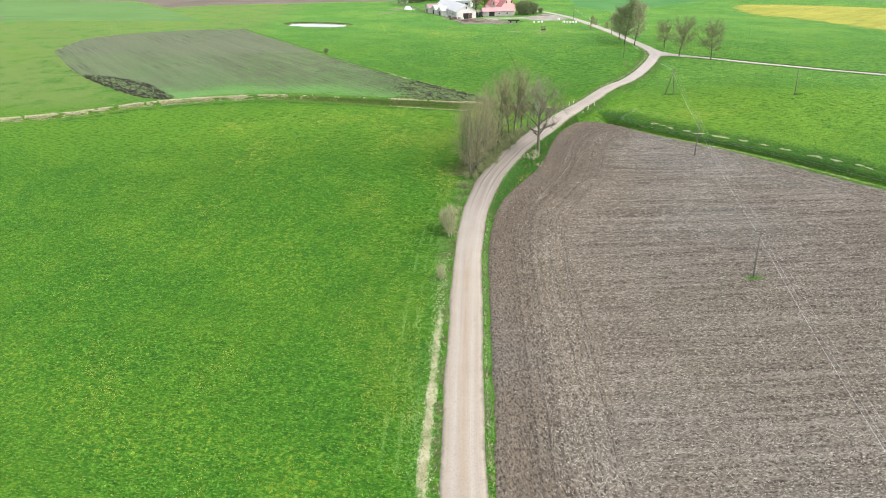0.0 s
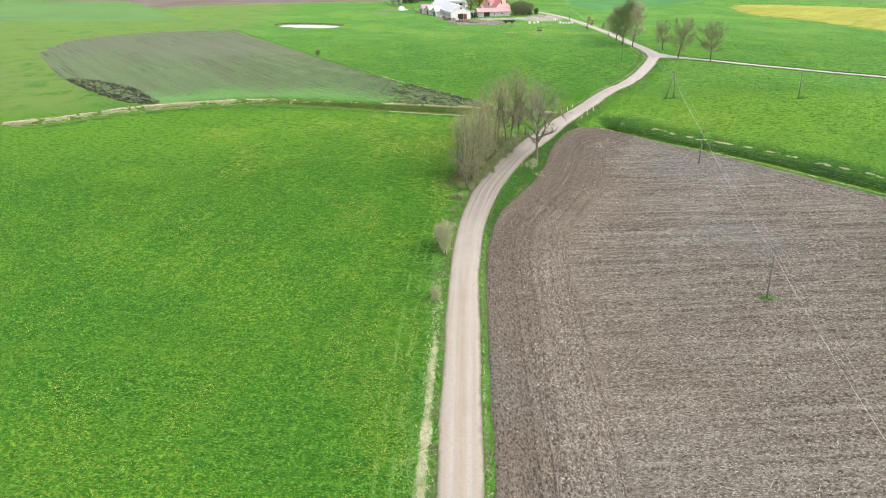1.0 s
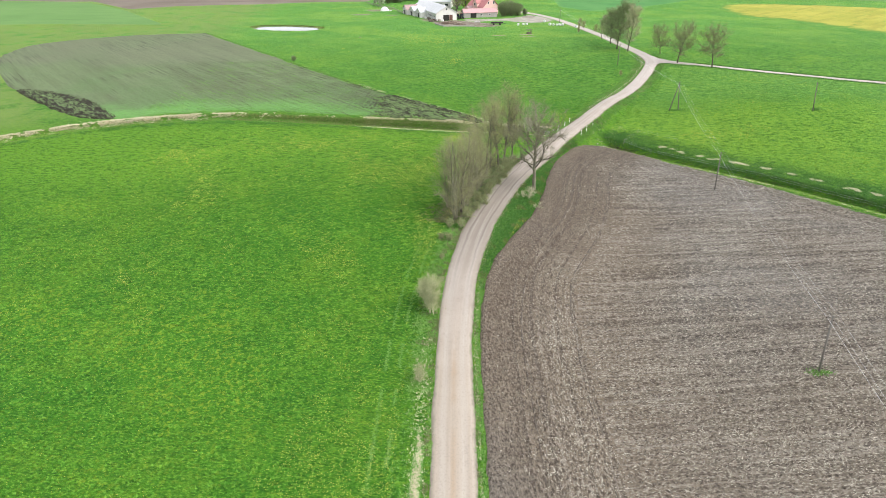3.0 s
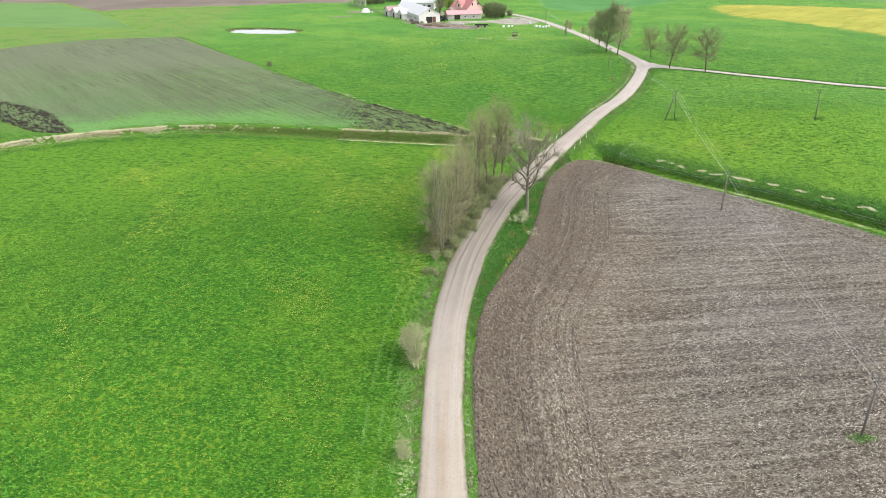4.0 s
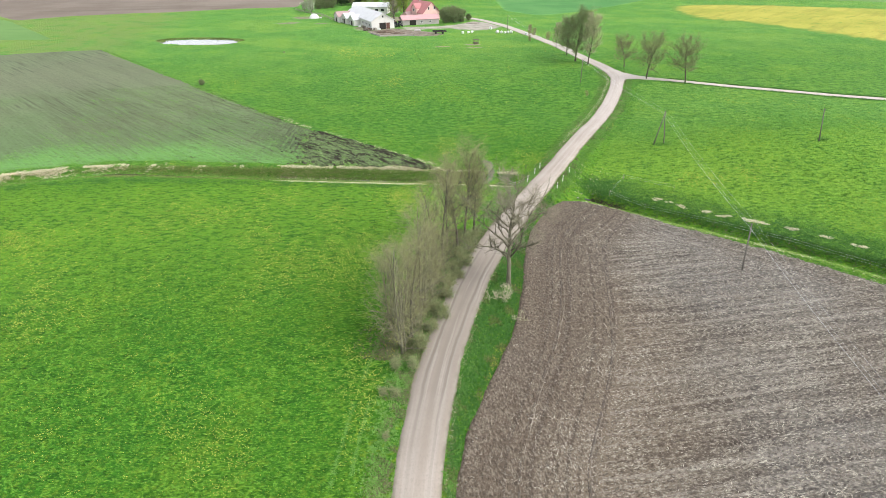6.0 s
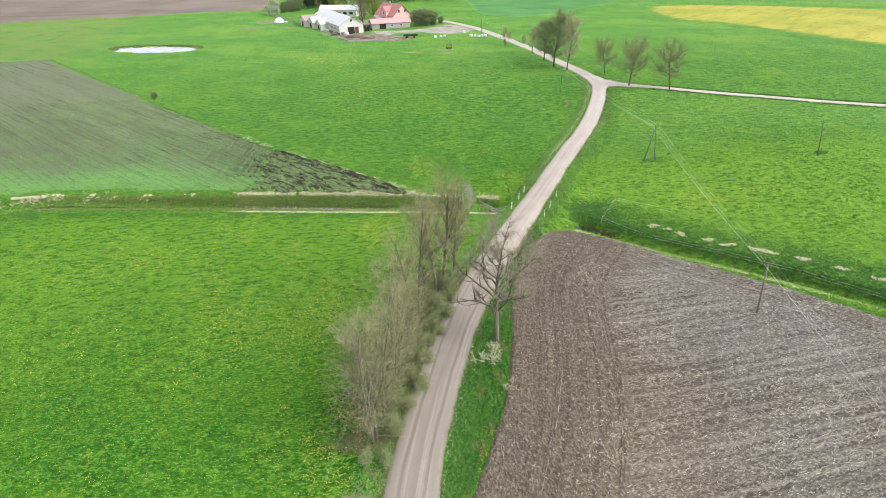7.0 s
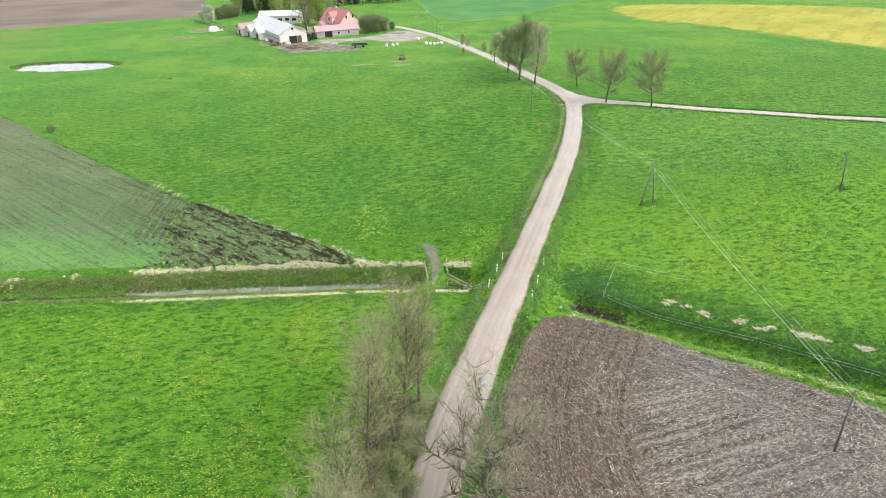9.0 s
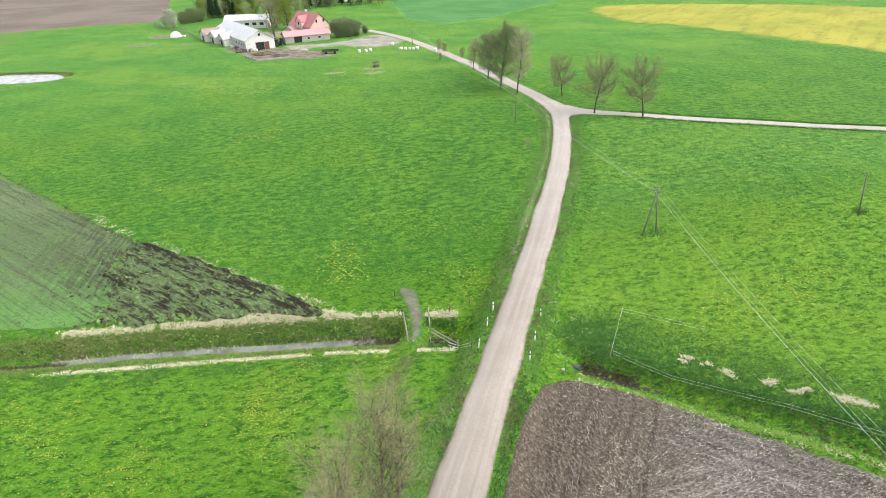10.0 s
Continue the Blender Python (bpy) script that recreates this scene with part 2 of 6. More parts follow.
def road_material(name="gravel_road", centre=True):
    s = Surface(name, 0.95, spec=0.15)
    across = s.attr("across")
    far = s.maths("ABSOLUTE", across)
    long, fine = s.noise(0.18, 5, 0.65), s.noise(5, 5, 0.75)
    j = s.nt.nodes.new("ShaderNodeCombineXYZ")
    s.put(j.inputs[0], s.maths("MULTIPLY", across, 4.5)), s.put(j.inputs[1], s.maths("MULTIPLY", s.attr("along"), 0.035))
    streak = s.noise(1.0, 4, 0.6, j.outputs[0])
    c = s.mix(s.step(long, 0.3, 0.7), (0.318, 0.272, 0.232), (0.385, 0.338, 0.294))
    if centre:
        c = s.mix(s.maths("MULTIPLY", s.attr("worn"), 0.55), c, (0.385, 0.325, 0.252))
    tracks = s.step(s.maths("ABSOLUTE", s.maths("SUBTRACT", far, s.maths("ADD", 0.36, s.maths("MULTIPLY", s.noise(0.08, 2), 0.14)))), 0.24, 0.05)
    c = s.mix(s.maths("MULTIPLY", tracks, 0.4), c, (0.42, 0.385, 0.345))
    if centre:
        worn = s.attr("worn")
        mid = s.maths("MULTIPLY", s.step(s.maths("ADD", far, s.maths("MULTIPLY", s.noise(0.5, 3), 0.14)), 0.25, 0.07), s.step(s.noise(0.07, 4, 0.65), 0.38, 0.58))
        c = s.mix(s.maths("MULTIPLY", s.maths("MULTIPLY", mid, worn), 0.62), c, (0.345, 0.252, 0.172))
        bed = s.maths("MULTIPLY", s.step(s.noise(0.08, 3, 0.6), 0.36, 0.50), s.step(s.maths("ABSOLUTE", s.maths("SUBTRACT", across, 0.08)), 0.22, 0.06))
        c = s.mix(s.maths("MULTIPLY", s.maths("MULTIPLY", bed, s.attr("rutted")), 0.45), c, (0.175, 0.148, 0.122))
        c = s.mix(s.maths("MULTIPLY", s.attr("rutted"), 0.6), c, (0.195, 0.172, 0.145))
        c = s.mix(s.maths("MULTIPLY", s.attr("rutted"), s.maths("MULTIPLY", s.step(across, -0.45, -0.95), 0.6)), c, (0.20, 0.17, 0.145))
        rut = s.step(s.maths("ABSOLUTE", s.maths("SUBTRACT", far, s.maths("ADD", 0.33, s.maths("MULTIPLY", s.noise(0.15, 3), 0.2)))), 0.10, 0.02)
        c = s.mix(s.maths("MULTIPLY", s.maths("MULTIPLY", rut, s.attr("rutted")), 0.55), c, (0.125, 0.104, 0.084))
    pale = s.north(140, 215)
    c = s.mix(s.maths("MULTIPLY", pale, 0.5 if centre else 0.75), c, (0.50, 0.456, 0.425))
    c = s.mix(s.maths("MULTIPLY", s.step(streak, 0.50, 0.36), 0.20), c, (0.245, 0.208, 0.170))
    c = s.mix(s.maths("MULTIPLY", s.step(streak, 0.52, 0.66), 0.24), c, (0.49, 0.455, 0.41))
    rim = s.step(s.maths("ADD", far, s.maths("MULTIPLY", s.noise(0.7, 5, 0.65), 0.42)), 0.95, 1.16)
    c = s.mix(s.maths("MULTIPLY", rim, 0.85), c, (0.20, 0.175, 0.135))
    c = s.mix(s.step(s.maths("ADD", far, s.maths("MULTIPLY", s.noise(1.3, 4, 0.7), 0.36)), 1.06, 1.16), c, (0.075, 0.16, 0.035))
    c = s.mix(s.maths("MULTIPLY", s.step(fine, 0.52, 0.35), 0.35), c, (0.22, 0.19, 0.17))
    spots = s.step(s.noise(0.9, 3, 0.6), 0.68, 0.78)
    c = s.mix(s.maths("MULTIPLY", spots, 0.4), c, (0.22, 0.19, 0.17))
    s.bump(s.maths("ADD", fine, s.noise(22, 2)), 0.04, 0.6)
    return s.done(c)


def crop_material():
    s = Surface("young_crop", 0.9, spec=0.15)
    rows = s.noise(1.0, 4, 0.65, s.stretch(0.045, 1.5, 1, 51))
    bands = s.noise(1.0, 4, 0.6, s.stretch(0.012, 0.16, 1, 51))
    wide, fine = s.noise(0.02, 4, 0.6), s.noise(1.2, 4, 0.7)
    edge = s.attr("edge")
    n = s.nt.nodes.new("ShaderNodeSeparateXYZ")
    s.put(n.inputs[0], s.co)
    c = s.mix(s.step(bands, 0.38, 0.62), (0.106, 0.136, 0.067), (0.136, 0.180, 0.087))
    c = s.mix(s.maths("MULTIPLY", s.step(wide, 0.44, 0.60), 0.6), c, (0.098, 0.165, 0.062))
    c = s.mix(s.maths("MULTIPLY", s.step(s.maths("ADD", s.north(215, 262), s.noise(0.03, 3)), 0.9, 1.5), 0.5), c, (0.158, 0.160, 0.110))
    # greener where the land falls to the ditch
    low = s.maths("ADD", edge, s.maths("MULTIPLY", s.noise(0.07, 4, 0.65), 24))
    c = s.mix(s.maths("MULTIPLY", s.maths("MULTIPLY", s.step(low, 29, 15), s.step(n.outputs["X"], 9, -9)), 0.9), c, (0.125, 0.285, 0.070))
    drift = s.step(s.noise(0.035, 4, 0.6, s.stretch(0.8, 1.5, 1, 51)), 0.46, 0.62)
    c = s.mix(s.maths("MULTIPLY", s.step(rows, 0.54, 0.66), s.maths("ADD", 0.14, s.maths("MULTIPLY", drift, 0.4))), c, (0.150, 0.215, 0.110))
    # bare streaks, thickest towards the turned strip
    near = s.maths("ADD", 0.10, s.maths("MULTIPLY", s.maths("MAXIMUM", s.maths("MULTIPLY", s.step(n.outputs["X"], -48, -8), s.step(bands, 0.36, 0.56)), drift), 0.62))
    c = s.mix(s.maths("MULTIPLY", s.step(rows, 0.51, 0.38), near), c, (0.052, 0.058, 0.038))
    east = s.maths("MULTIPLY", s.step(s.maths("ADD", n.outputs["X"], s.maths("MULTIPLY", s.noise(0.16, 4, 0.65), 14)), -22, -1), s.north(170, 178))
    c = s.mix(s.maths("MULTIPLY", s.maths("MULTIPLY", east, s.step(s.noise(1.0, 4, 0.65, s.stretch(1.6, 0.12, 1, 8)), 0.36, 0.60)), 0.9), c, (0.050, 0.058, 0.034))
    c = s.mix(s.maths("MULTIPLY", s.step(fine, 0.50, 0.36), 0.5), c, (0.066, 0.078, 0.044))
    c = s.mix(s.maths("MULTIPLY", s.step(s.noise(1.6, 4, 0.75), 0.54, 0.66), 0.4), c, (0.16, 0.205, 0.12))
    s.bump(s.maths("ADD", fine, rows), 0.2, 0.9)
    return s.done(c)


def rough_plough_material():
    s = Surface("turned_turf", 0.95, spec=0.15)
    ridge = s.noise(1.0, 5, 0.75, s.stretch(0.35, 1.7, 1, 50))
    lumps = s.noise(0.6, 4, 0.7, s.stretch(0.5, 1.2, 1, 48))
    # the slices along the rim lie bare, the middle is still turfed
    rim = s.step(s.attr("edge"), 4.5, 1.2)
    both = s.maths("SUBTRACT", s.maths("ADD", s.maths("MULTIPLY", ridge, 0.62), s.maths("MULTIPLY", lumps, 0.38)), s.maths("MULTIPLY", rim, 0.045))
    c = s.mix(s.step(both, 0.44, 0.53), (0.026, 0.023, 0.016), (0.105, 0.148, 0.064))
    c = s.mix(s.maths("MULTIPLY", s.step(s.noise(1.6, 4, 0.7), 0.52, 0.66), s.step(both, 0.46, 0.56)), c, (0.20, 0.30, 0.11))
    c = s.mix(s.maths("MULTIPLY", s.step(s.noise(2.4, 3, 0.7), 0.60, 0.70), 0.3), c, (0.22, 0.225, 0.14))
    s.bump(both, 0.5, 1.0)
    return s.done(c)


def plain_field_material(name, a, b, scale=0.03, turn=20, long=(0.03, 0.5), fade=0.0, grass=(0.075, 0.20, 0.03), weeds=0.0):
    s = Surface(name, 0.9, spec=0.15)
    c = s.mix(s.step(s.noise(scale, 4), 0.35, 0.65), a, b)
    r = s.noise(1.0, 4, 0.6, s.stretch(long[0], long[1], 1, turn))
    c = s.mix(s.maths("MULTIPLY", s.step(r, 0.52, 0.32), 0.35), c, tuple(v * 0.55 for v in a))
    c = s.mix(s.maths("MULTIPLY", s.step(s.noise(1.1, 4, 0.7), 0.5, 0.7), 0.35), c, tuple(min(v * 1.35, 0.9) for v in b))
    if fade:
        # grass grows back in from the rim
        reach = s.maths("ADD", s.attr("edge"), s.maths("MULTIPLY", s.maths("SUBTRACT", s.noise(1.2 / fade, 5, 0.7), 0.5), fade * 2.0))
        c = s.mix(s.step(reach, fade * 0.9, fade * 0.25), c, grass)
        c = s.mix(s.maths("MULTIPLY", s.step(s.noise(2.2 / fade, 5, 0.7), 0.56, 0.68), weeds), c, grass)
    s.bump(s.noise(1.5, 4, 0.7), 0.12, 0.6)
    return s.done(c)


def bark_material(name, a, b):
    s = Surface(name, 0.9, spec=0.2)
    c = s.mix(s.step(s.noise(4, 4, 0.7, s.stretch(1, 1, 0.25)), 0.3, 0.7), a, b)
    c = s.mix(s.maths("MULTIPLY", s.island(), 0.6), c, b)
    s.bump(s.noise(14, 4, 0.7, s.stretch(1, 1, 0.2)), 0.03, 0.8)
    return s.done(c)


def paint_material(name, col, rough=0.7, grime=0.35, metal=0.0, ribs=0.0):
    s = Surface(name, rough, metal)
    c = s.mix(s.maths("MULTIPLY", s.step(s.noise(0.5, 5, 0.65), 0.45, 0.75), grime), col, tuple(v * 0.6 for v in col))
    c = s.mix(s.maths("MULTIPLY", s.step(s.noise(6, 4, 0.7), 0.55, 0.75), grime * 0.7), c, tuple(v * 0.72 for v in col))
    s.bump(s.noise(18, 3), 0.01, 0.4)
    return s.done(c)


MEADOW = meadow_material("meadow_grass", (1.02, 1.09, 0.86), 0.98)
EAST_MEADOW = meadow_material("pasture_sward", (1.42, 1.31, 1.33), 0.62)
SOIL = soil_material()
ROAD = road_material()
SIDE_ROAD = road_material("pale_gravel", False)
CROP = crop_material()
TURNED = rough_plough_material()
FAR_SOIL = plain_field_material("far_soil", (0.150, 0.122, 0.098), (0.200, 0.168, 0.138), 0.02, 5, (0.01, 0.12))
FAR_CROP = plain_field_material("far_crop", (0.108, 0.215, 0.060), (0.128, 0.238, 0.070), 0.015, 8)
FAR_SWARD = plain_field_material("far_sward", (0.062, 0.195, 0.052), (0.090, 0.232, 0.066), 0.04, 20, (0.03, 0.3), 5.0, (0.13, 0.29, 0.06), 0.2)
YELLOW = plain_field_material("dandelion_field", (0.25, 0.27, 0.040), (0.37, 0.34, 0.060), 0.025, -35, (0.03, 0.22), 9.0, (0.095, 0.215, 0.03), 0.75)
OCHRE = plain_field_material("yard_earth", (0.27, 0.25, 0.21), (0.36, 0.335, 0.29), 0.2, 30, (0.1, 0.5), 3.4, (0.12, 0.23, 0.06), 0.45)
DUNG = plain_field_material("manure", (0.085, 0.062, 0.045), (0.16, 0.125, 0.095), 0.8, 10, (0.4, 0.9))
MUD = plain_field_material("churned_mud", (0.135, 0.108, 0.084), (0.25, 0.215, 0.175), 0.4, 10, (0.2, 0.6), 2.0, (0.12, 0.22, 0.06), 0.3)
PATH = plain_field_material("trodden_clay", (0.125, 0.112, 0.085), (0.20, 0.185, 0.145), 0.6, 10, (0.4, 0.8), 0.75, (0.06, 0.17, 0.03), 0.55)
BARE = plain_field_material("bare_earth", (0.21, 0.19, 0.125), (0.31, 0.28, 0.20), 0.5, 10, (0.2, 0.6), 1.3, (0.12, 0.27, 0.05), 0.6)
BLADE = sward_blade_material("grass_blades", (1.02, 1.09, 0.86), 0.95)
EAST_BLADE = sward_blade_material("pasture_blades", (1.42, 1.31, 1.33), 0.62)
PRESSED = plain_field_material("pressed_soil", (0.170, 0.148, 0.122), (0.300, 0.265, 0.218), 0.6, 80)
WEEDY = plain_field_material("weedy_earth", (0.15, 0.15, 0.09), (0.23, 0.215, 0.145), 0.5, 10, (0.2, 0.6), 2.6, (0.13, 0.28, 0.06), 0.9)
DRY = plain_field_material("dead_grass_strip", (0.27, 0.255, 0.145), (0.44, 0.40, 0.27), 0.5, 80, (0.3, 1.2), 0.55, (0.08, 0.20, 0.035), 0.75)
GROOVE = plain_field_material("shaded_groove", (0.095, 0.079, 0.065), (0.145, 0.122, 0.10), 0.6, 80)
RANK = blade_material("rank_grass", (0.060, 0.105, 0.024), (0.17, 0.215, 0.065), (0.20, 0.185, 0.095))
LUSH = blade_material("verge_grass", (0.075, 0.205, 0.028), (0.185, 0.355, 0.080), (0.24, 0.345, 0.11))
MARGIN = blade_material("margin_grass", (0.135, 0.275, 0.040), (0.28, 0.43, 0.085), (0.33, 0.42, 0.12))
DEEP = blade_material("deep_green_grass", (0.030, 0.115, 0.016), (0.090, 0.215, 0.040))
STRAW = blade_material("dry_grass", (0.46, 0.425, 0.27), (0.74, 0.69, 0.50))
BANK = blade_material("bank_grass", (0.090, 0.145, 0.032), (0.21, 0.285, 0.080), (0.255, 0.265, 0.11))
LITTER = blade_material("leaf_litter", (0.062, 0.082, 0.030), (0.180, 0.190, 0.085), (0.20, 0.185, 0.105))
FLOWER = blade_material("dandelion_yellow", (0.29, 0.36, 0.042), (0.49, 0.50, 0.10))
CHAFF = blade_material("crop_residue", (0.32, 0.295, 0.235), (0.70, 0.655, 0.55))
CLOD = blade_material("soil_clod", (0.125, 0.105, 0.086), (0.31, 0.272, 0.222))
DARK_CLOD = blade_material("wet_clod", (0.030, 0.025, 0.017), (0.095, 0.076, 0.052))
TURF_CLOD = blade_material("turned_sod", (0.014, 0.015, 0.010), (0.125, 0.135, 0.078))
SOD = blade_material("turf_sod", (0.072, 0.105, 0.040), (0.205, 0.300, 0.105))
BARK = bark_material("grey_bark", (0.09, 0.080, 0.055), (0.27, 0.25, 0.19))
TWIG = bark_material("pale_twigs", (0.112, 0.118, 0.047), (0.41, 0.412, 0.212))
LONE_TWIG = bark_material("brown_grey_twigs", (0.095, 0.088, 0.054), (0.37, 0.35, 0.25))
POLE = paint_material("grey_pole_timber", (0.17, 0.157, 0.14), 0.85, 0.4)
FAR_TWIG = bark_material("brown_twigs", (0.125, 0.13, 0.068), (0.28, 0.28, 0.155))
LONE_BARK = bark_material("lichened_bark", (0.055, 0.049, 0.034), (0.22, 0.205, 0.15))
PALE_BARK = bark_material("silvery_bark", (0.058, 0.053, 0.036), (0.25, 0.236, 0.17))
DARK_BARK = bark_material("dark_bark", (0.055, 0.045, 0.036), (0.14, 0.12, 0.10))
PALE_TWIG = bark_material("bleached_twigs", (0.26, 0.255, 0.15), (0.54, 0.525, 0.36))
BUD = blade_material("young_leaves", (0.19, 0.22, 0.085), (0.35, 0.385, 0.175))
LEAF = blade_material("spring_leaves", (0.115, 0.160, 0.066), (0.26, 0.33, 0.150))
NEEDLE = blade_material("conifer_needles", (0.012, 0.03, 0.012), (0.03, 0.06, 0.022))
BLOSSOM = blade_material("blossom", (0.36, 0.40, 0.27), (0.60, 0.64, 0.50))
WHITE_WALL = paint_material("whitewashed_wall", (0.60, 0.585, 0.56), 0.85, 0.4)
WHITE_ROOF = paint_material("pale_sheet_roof", (0.59, 0.595, 0.61), 0.6, 0.45)
RUST_ROOF = paint_material("faded_rust_roof", (0.37, 0.26, 0.25), 0.75, 0.5)
RED_ROOF = paint_material("red_roof", (0.43, 0.185, 0.185), 0.7, 0.4)
PINK_ROOF = paint_material("faded_red_roof", (0.50, 0.30, 0.305), 0.6, 0.3)
PINK_WALL = paint_material("pink_render", (0.66, 0.45, 0.40), 0.85, 0.2)
DARK = paint_material("dark_opening", (0.02, 0.018, 0.016), 0.6, 0.2)
PANE = paint_material("window_glass", (0.03, 0.035, 0.04), 0.12, 0.1)
DOOR_RED = paint_material("red_brown_door", (0.13, 0.065, 0.05), 0.7, 0.4)
TIMBER = paint_material("weathered_timber", (0.30, 0.27, 0.23), 0.85, 0.5)
OLD_WOOD = paint_material("old_dark_wood", (0.12, 0.10, 0.08), 0.85, 0.5)
CONCRETE = paint_material("concrete", (0.36, 0.34, 0.32), 0.85, 0.4)
WIRE = paint_material("pale_aluminium_wire", (0.70, 0.71, 0.72), 0.45, 0.1)
TAPE = paint_material("white_fence_tape", (0.70, 0.72, 0.66), 0.6, 0.1)
STEEL = paint_material("dark_steel", (0.05, 0.05, 0.052), 0.5, 0.3, 0.5)
CERAMIC = paint_material("brown_porcelain", (0.06, 0.035, 0.025), 0.25, 0.1)
WRAP = paint_material("white_film_wrap", (0.68, 0.69, 0.68), 0.35, 0.1)
PLASTIC = paint_material("white_plastic", (0.78, 0.78, 0.76), 0.5, 0.15)
BLACK = paint_material("black_band", (0.015, 0.015, 0.016), 0.5, 0.1)
PIPE = paint_material("grey_pipe", (0.08, 0.09, 0.10), 0.6, 0.3)


def water_material(name, tint, rough):
    s = Surface(name, rough, spec=0.5)
    s.bump(s.noise(1.5, 3), 0.02, 0.25)
    return s.done(s.mix(s.step(s.noise(0.4, 4), 0.4, 0.7), tint, tuple(v * 0.6 for v in tint)))


WATER = water_material("ditch_water", (0.22, 0.23, 0.20), 0.06)
DARK_WATER = water_material("peaty_water", (0.05, 0.045, 0.035), 0.08)
POND = water_material("pond_water", (0.30, 0.31, 0.30), 0.05)


# ---- shape helpers ----
def mesh_object(name, verts, faces, material, parent=None, label="", smooth=False):
    me = bpy.data.meshes.new(name)
    me.from_pydata([tuple(v) for v in verts], [], faces)
    me.materials.append(material)
    if smooth:
        me.polygons.foreach_set("use_smooth", [True] * len(me.polygons))
    ob = new(name, me)
    ob.parent = parent
    if label:
        tagged(ob, label)
    return ob


def part(name, bm, material, parent=None, label=""):
    me = bpy.data.meshes.new(name)
    bm.to_mesh(me)
    bm.free()
    me.materials.append(material)
    ob = new(name, me)
    ob.parent = parent
    if label:
        tagged(ob, label)
    return ob


def thing(name, label, category, group="", kind="", at=None):
    ob = new(name)
    if at is not None:
        ob.matrix_basis = at
    return tagged(ob, label, category, group, kind)


def box(x0, x1, y0, y1, z0, z1, bevel=0.0, bm=None):
    bm = bm or bmesh.new()
    made = bmesh.ops.create_cube(bm, size=1.0, matrix=Matrix.LocRotScale(((x0 + x1) / 2, (y0 + y1) / 2, (z0 + z1) / 2), None, (x1 - x0, y1 - y0, z1 - z0)))
    if bevel:
        bmesh.ops.bevel(bm, geom=list({e for v in made["verts"] for e in v.link_edges}), offset=bevel, segments=2, affect="EDGES", profile=0.6)
    return bm


def tube_into(verts, faces, pts, radii, sides):
    """A tapered tube along pts, added to the lists."""
    first = len(verts)
    for i, (p, r) in enumerate(zip(pts, radii)):
        a, b = pts[max(i - 1, 0)], pts[min(i + 1, len(pts) - 1)]
        d = (b - a).normalized() if (b - a).length > 1e-6 else Vector((0, 0, 1))
        u = d.orthogonal().normalized()
        w = d.cross(u)
        for k in range(sides):
            t = 2 * math.pi * k / sides
            verts.append(p + (u * math.cos(t) + w * math.sin(t)) * r)
    for i in range(len(pts) - 1):
        for k in range(sides):
            a, b = first + i * sides + k, first + i * sides + (k + 1) % sides
            faces.append((a, b, b + sides, a + sides))
    faces.append(tuple(range(first + (len(pts) - 1) * sides, first + len(pts) * sides)))
    faces.append(tuple(range(first + sides - 1, first - 1, -1)))


def pole_part(name, a, b, r0, r1, material, parent, sides=8, label=""):
    v, f = [], []
    a, b = Vector(a), Vector(b)
    tube_into(v, f, [a, a.lerp(b, 0.5), b], [r0, (r0 + r1) / 2, r1], sides)
    return mesh_object(name, v, f, material, parent, label, True)


def curve(points, step=1.0, closed=False):
    """A smooth line through points, cut into even steps."""
    p = np.array(points, float)
    n = len(p)
    out = []
    for i in range(n if closed else n - 1):
        if closed:
            a, b, c, d = p[i - 1], p[i], p[(i + 1) % n], p[(i + 2) % n]
        else:
            b, c = p[i], p[i + 1]
            a, d = (p[i - 1] if i else 2 * b - c), (p[i + 2] if i + 2 < n else 2 * c - b)
        k = max(int(np.linalg.norm(c - b) / step), 1)
        for t in np.arange(k) / k:
            out.append(0.5 * (2 * b + (c - a) * t + (2 * a - 5 * b + 4 * c - d) * t * t + (3 * b - a - 3 * c + d) * t ** 3))
    if not closed:
        out.append(p[-1])
    return np.array(out)


def distance(x, y, line, closed=False):
    """Distance of the places x, y from a line."""
    best = np.full(np.shape(x), 1e9)
    pairs = list(zip(line[:-1], line[1:])) + ([(line[-1], line[0])] if closed else [])
    for a, b in pairs:
        d = b - a
        t = np.clip(((x - a[0]) * d[0] + (y - a[1]) * d[1]) / max(d @ d, 1e-9), 0, 1)
        best = np.minimum(best, (x - a[0] - t * d[0]) ** 2 + (y - a[1] - t * d[1]) ** 2)
    return np.sqrt(best)


def inside(x, y, ring):
    hit = np.zeros(np.shape(x), bool)
    for a, b in zip(ring, np.roll(ring, -1, axis=0)):
        if a[1] != b[1]:
            hit ^= ((a[1] > y) != (b[1] > y)) & (x < (b[0] - a[0]) * (y - a[1]) / (b[1] - a[1]) + a[0])
    return hit


rng = np.random.default_rng(7)


def ripple(x, y, size, seed=0):
    """Smooth uneven waves of about that size, between -1 and 1."""
    r = np.random.default_rng(seed)
    z = np.zeros(np.shape(x))
    for _ in range(9):
        a, k, ph = r.uniform(0, 6.28), r.uniform(0.6, 1.8) * 6.28 / size, r.uniform(0, 6.28)
        z = z + np.sin((x * math.cos(a) + y * math.sin(a)) * k + ph)
    return z / 4.5


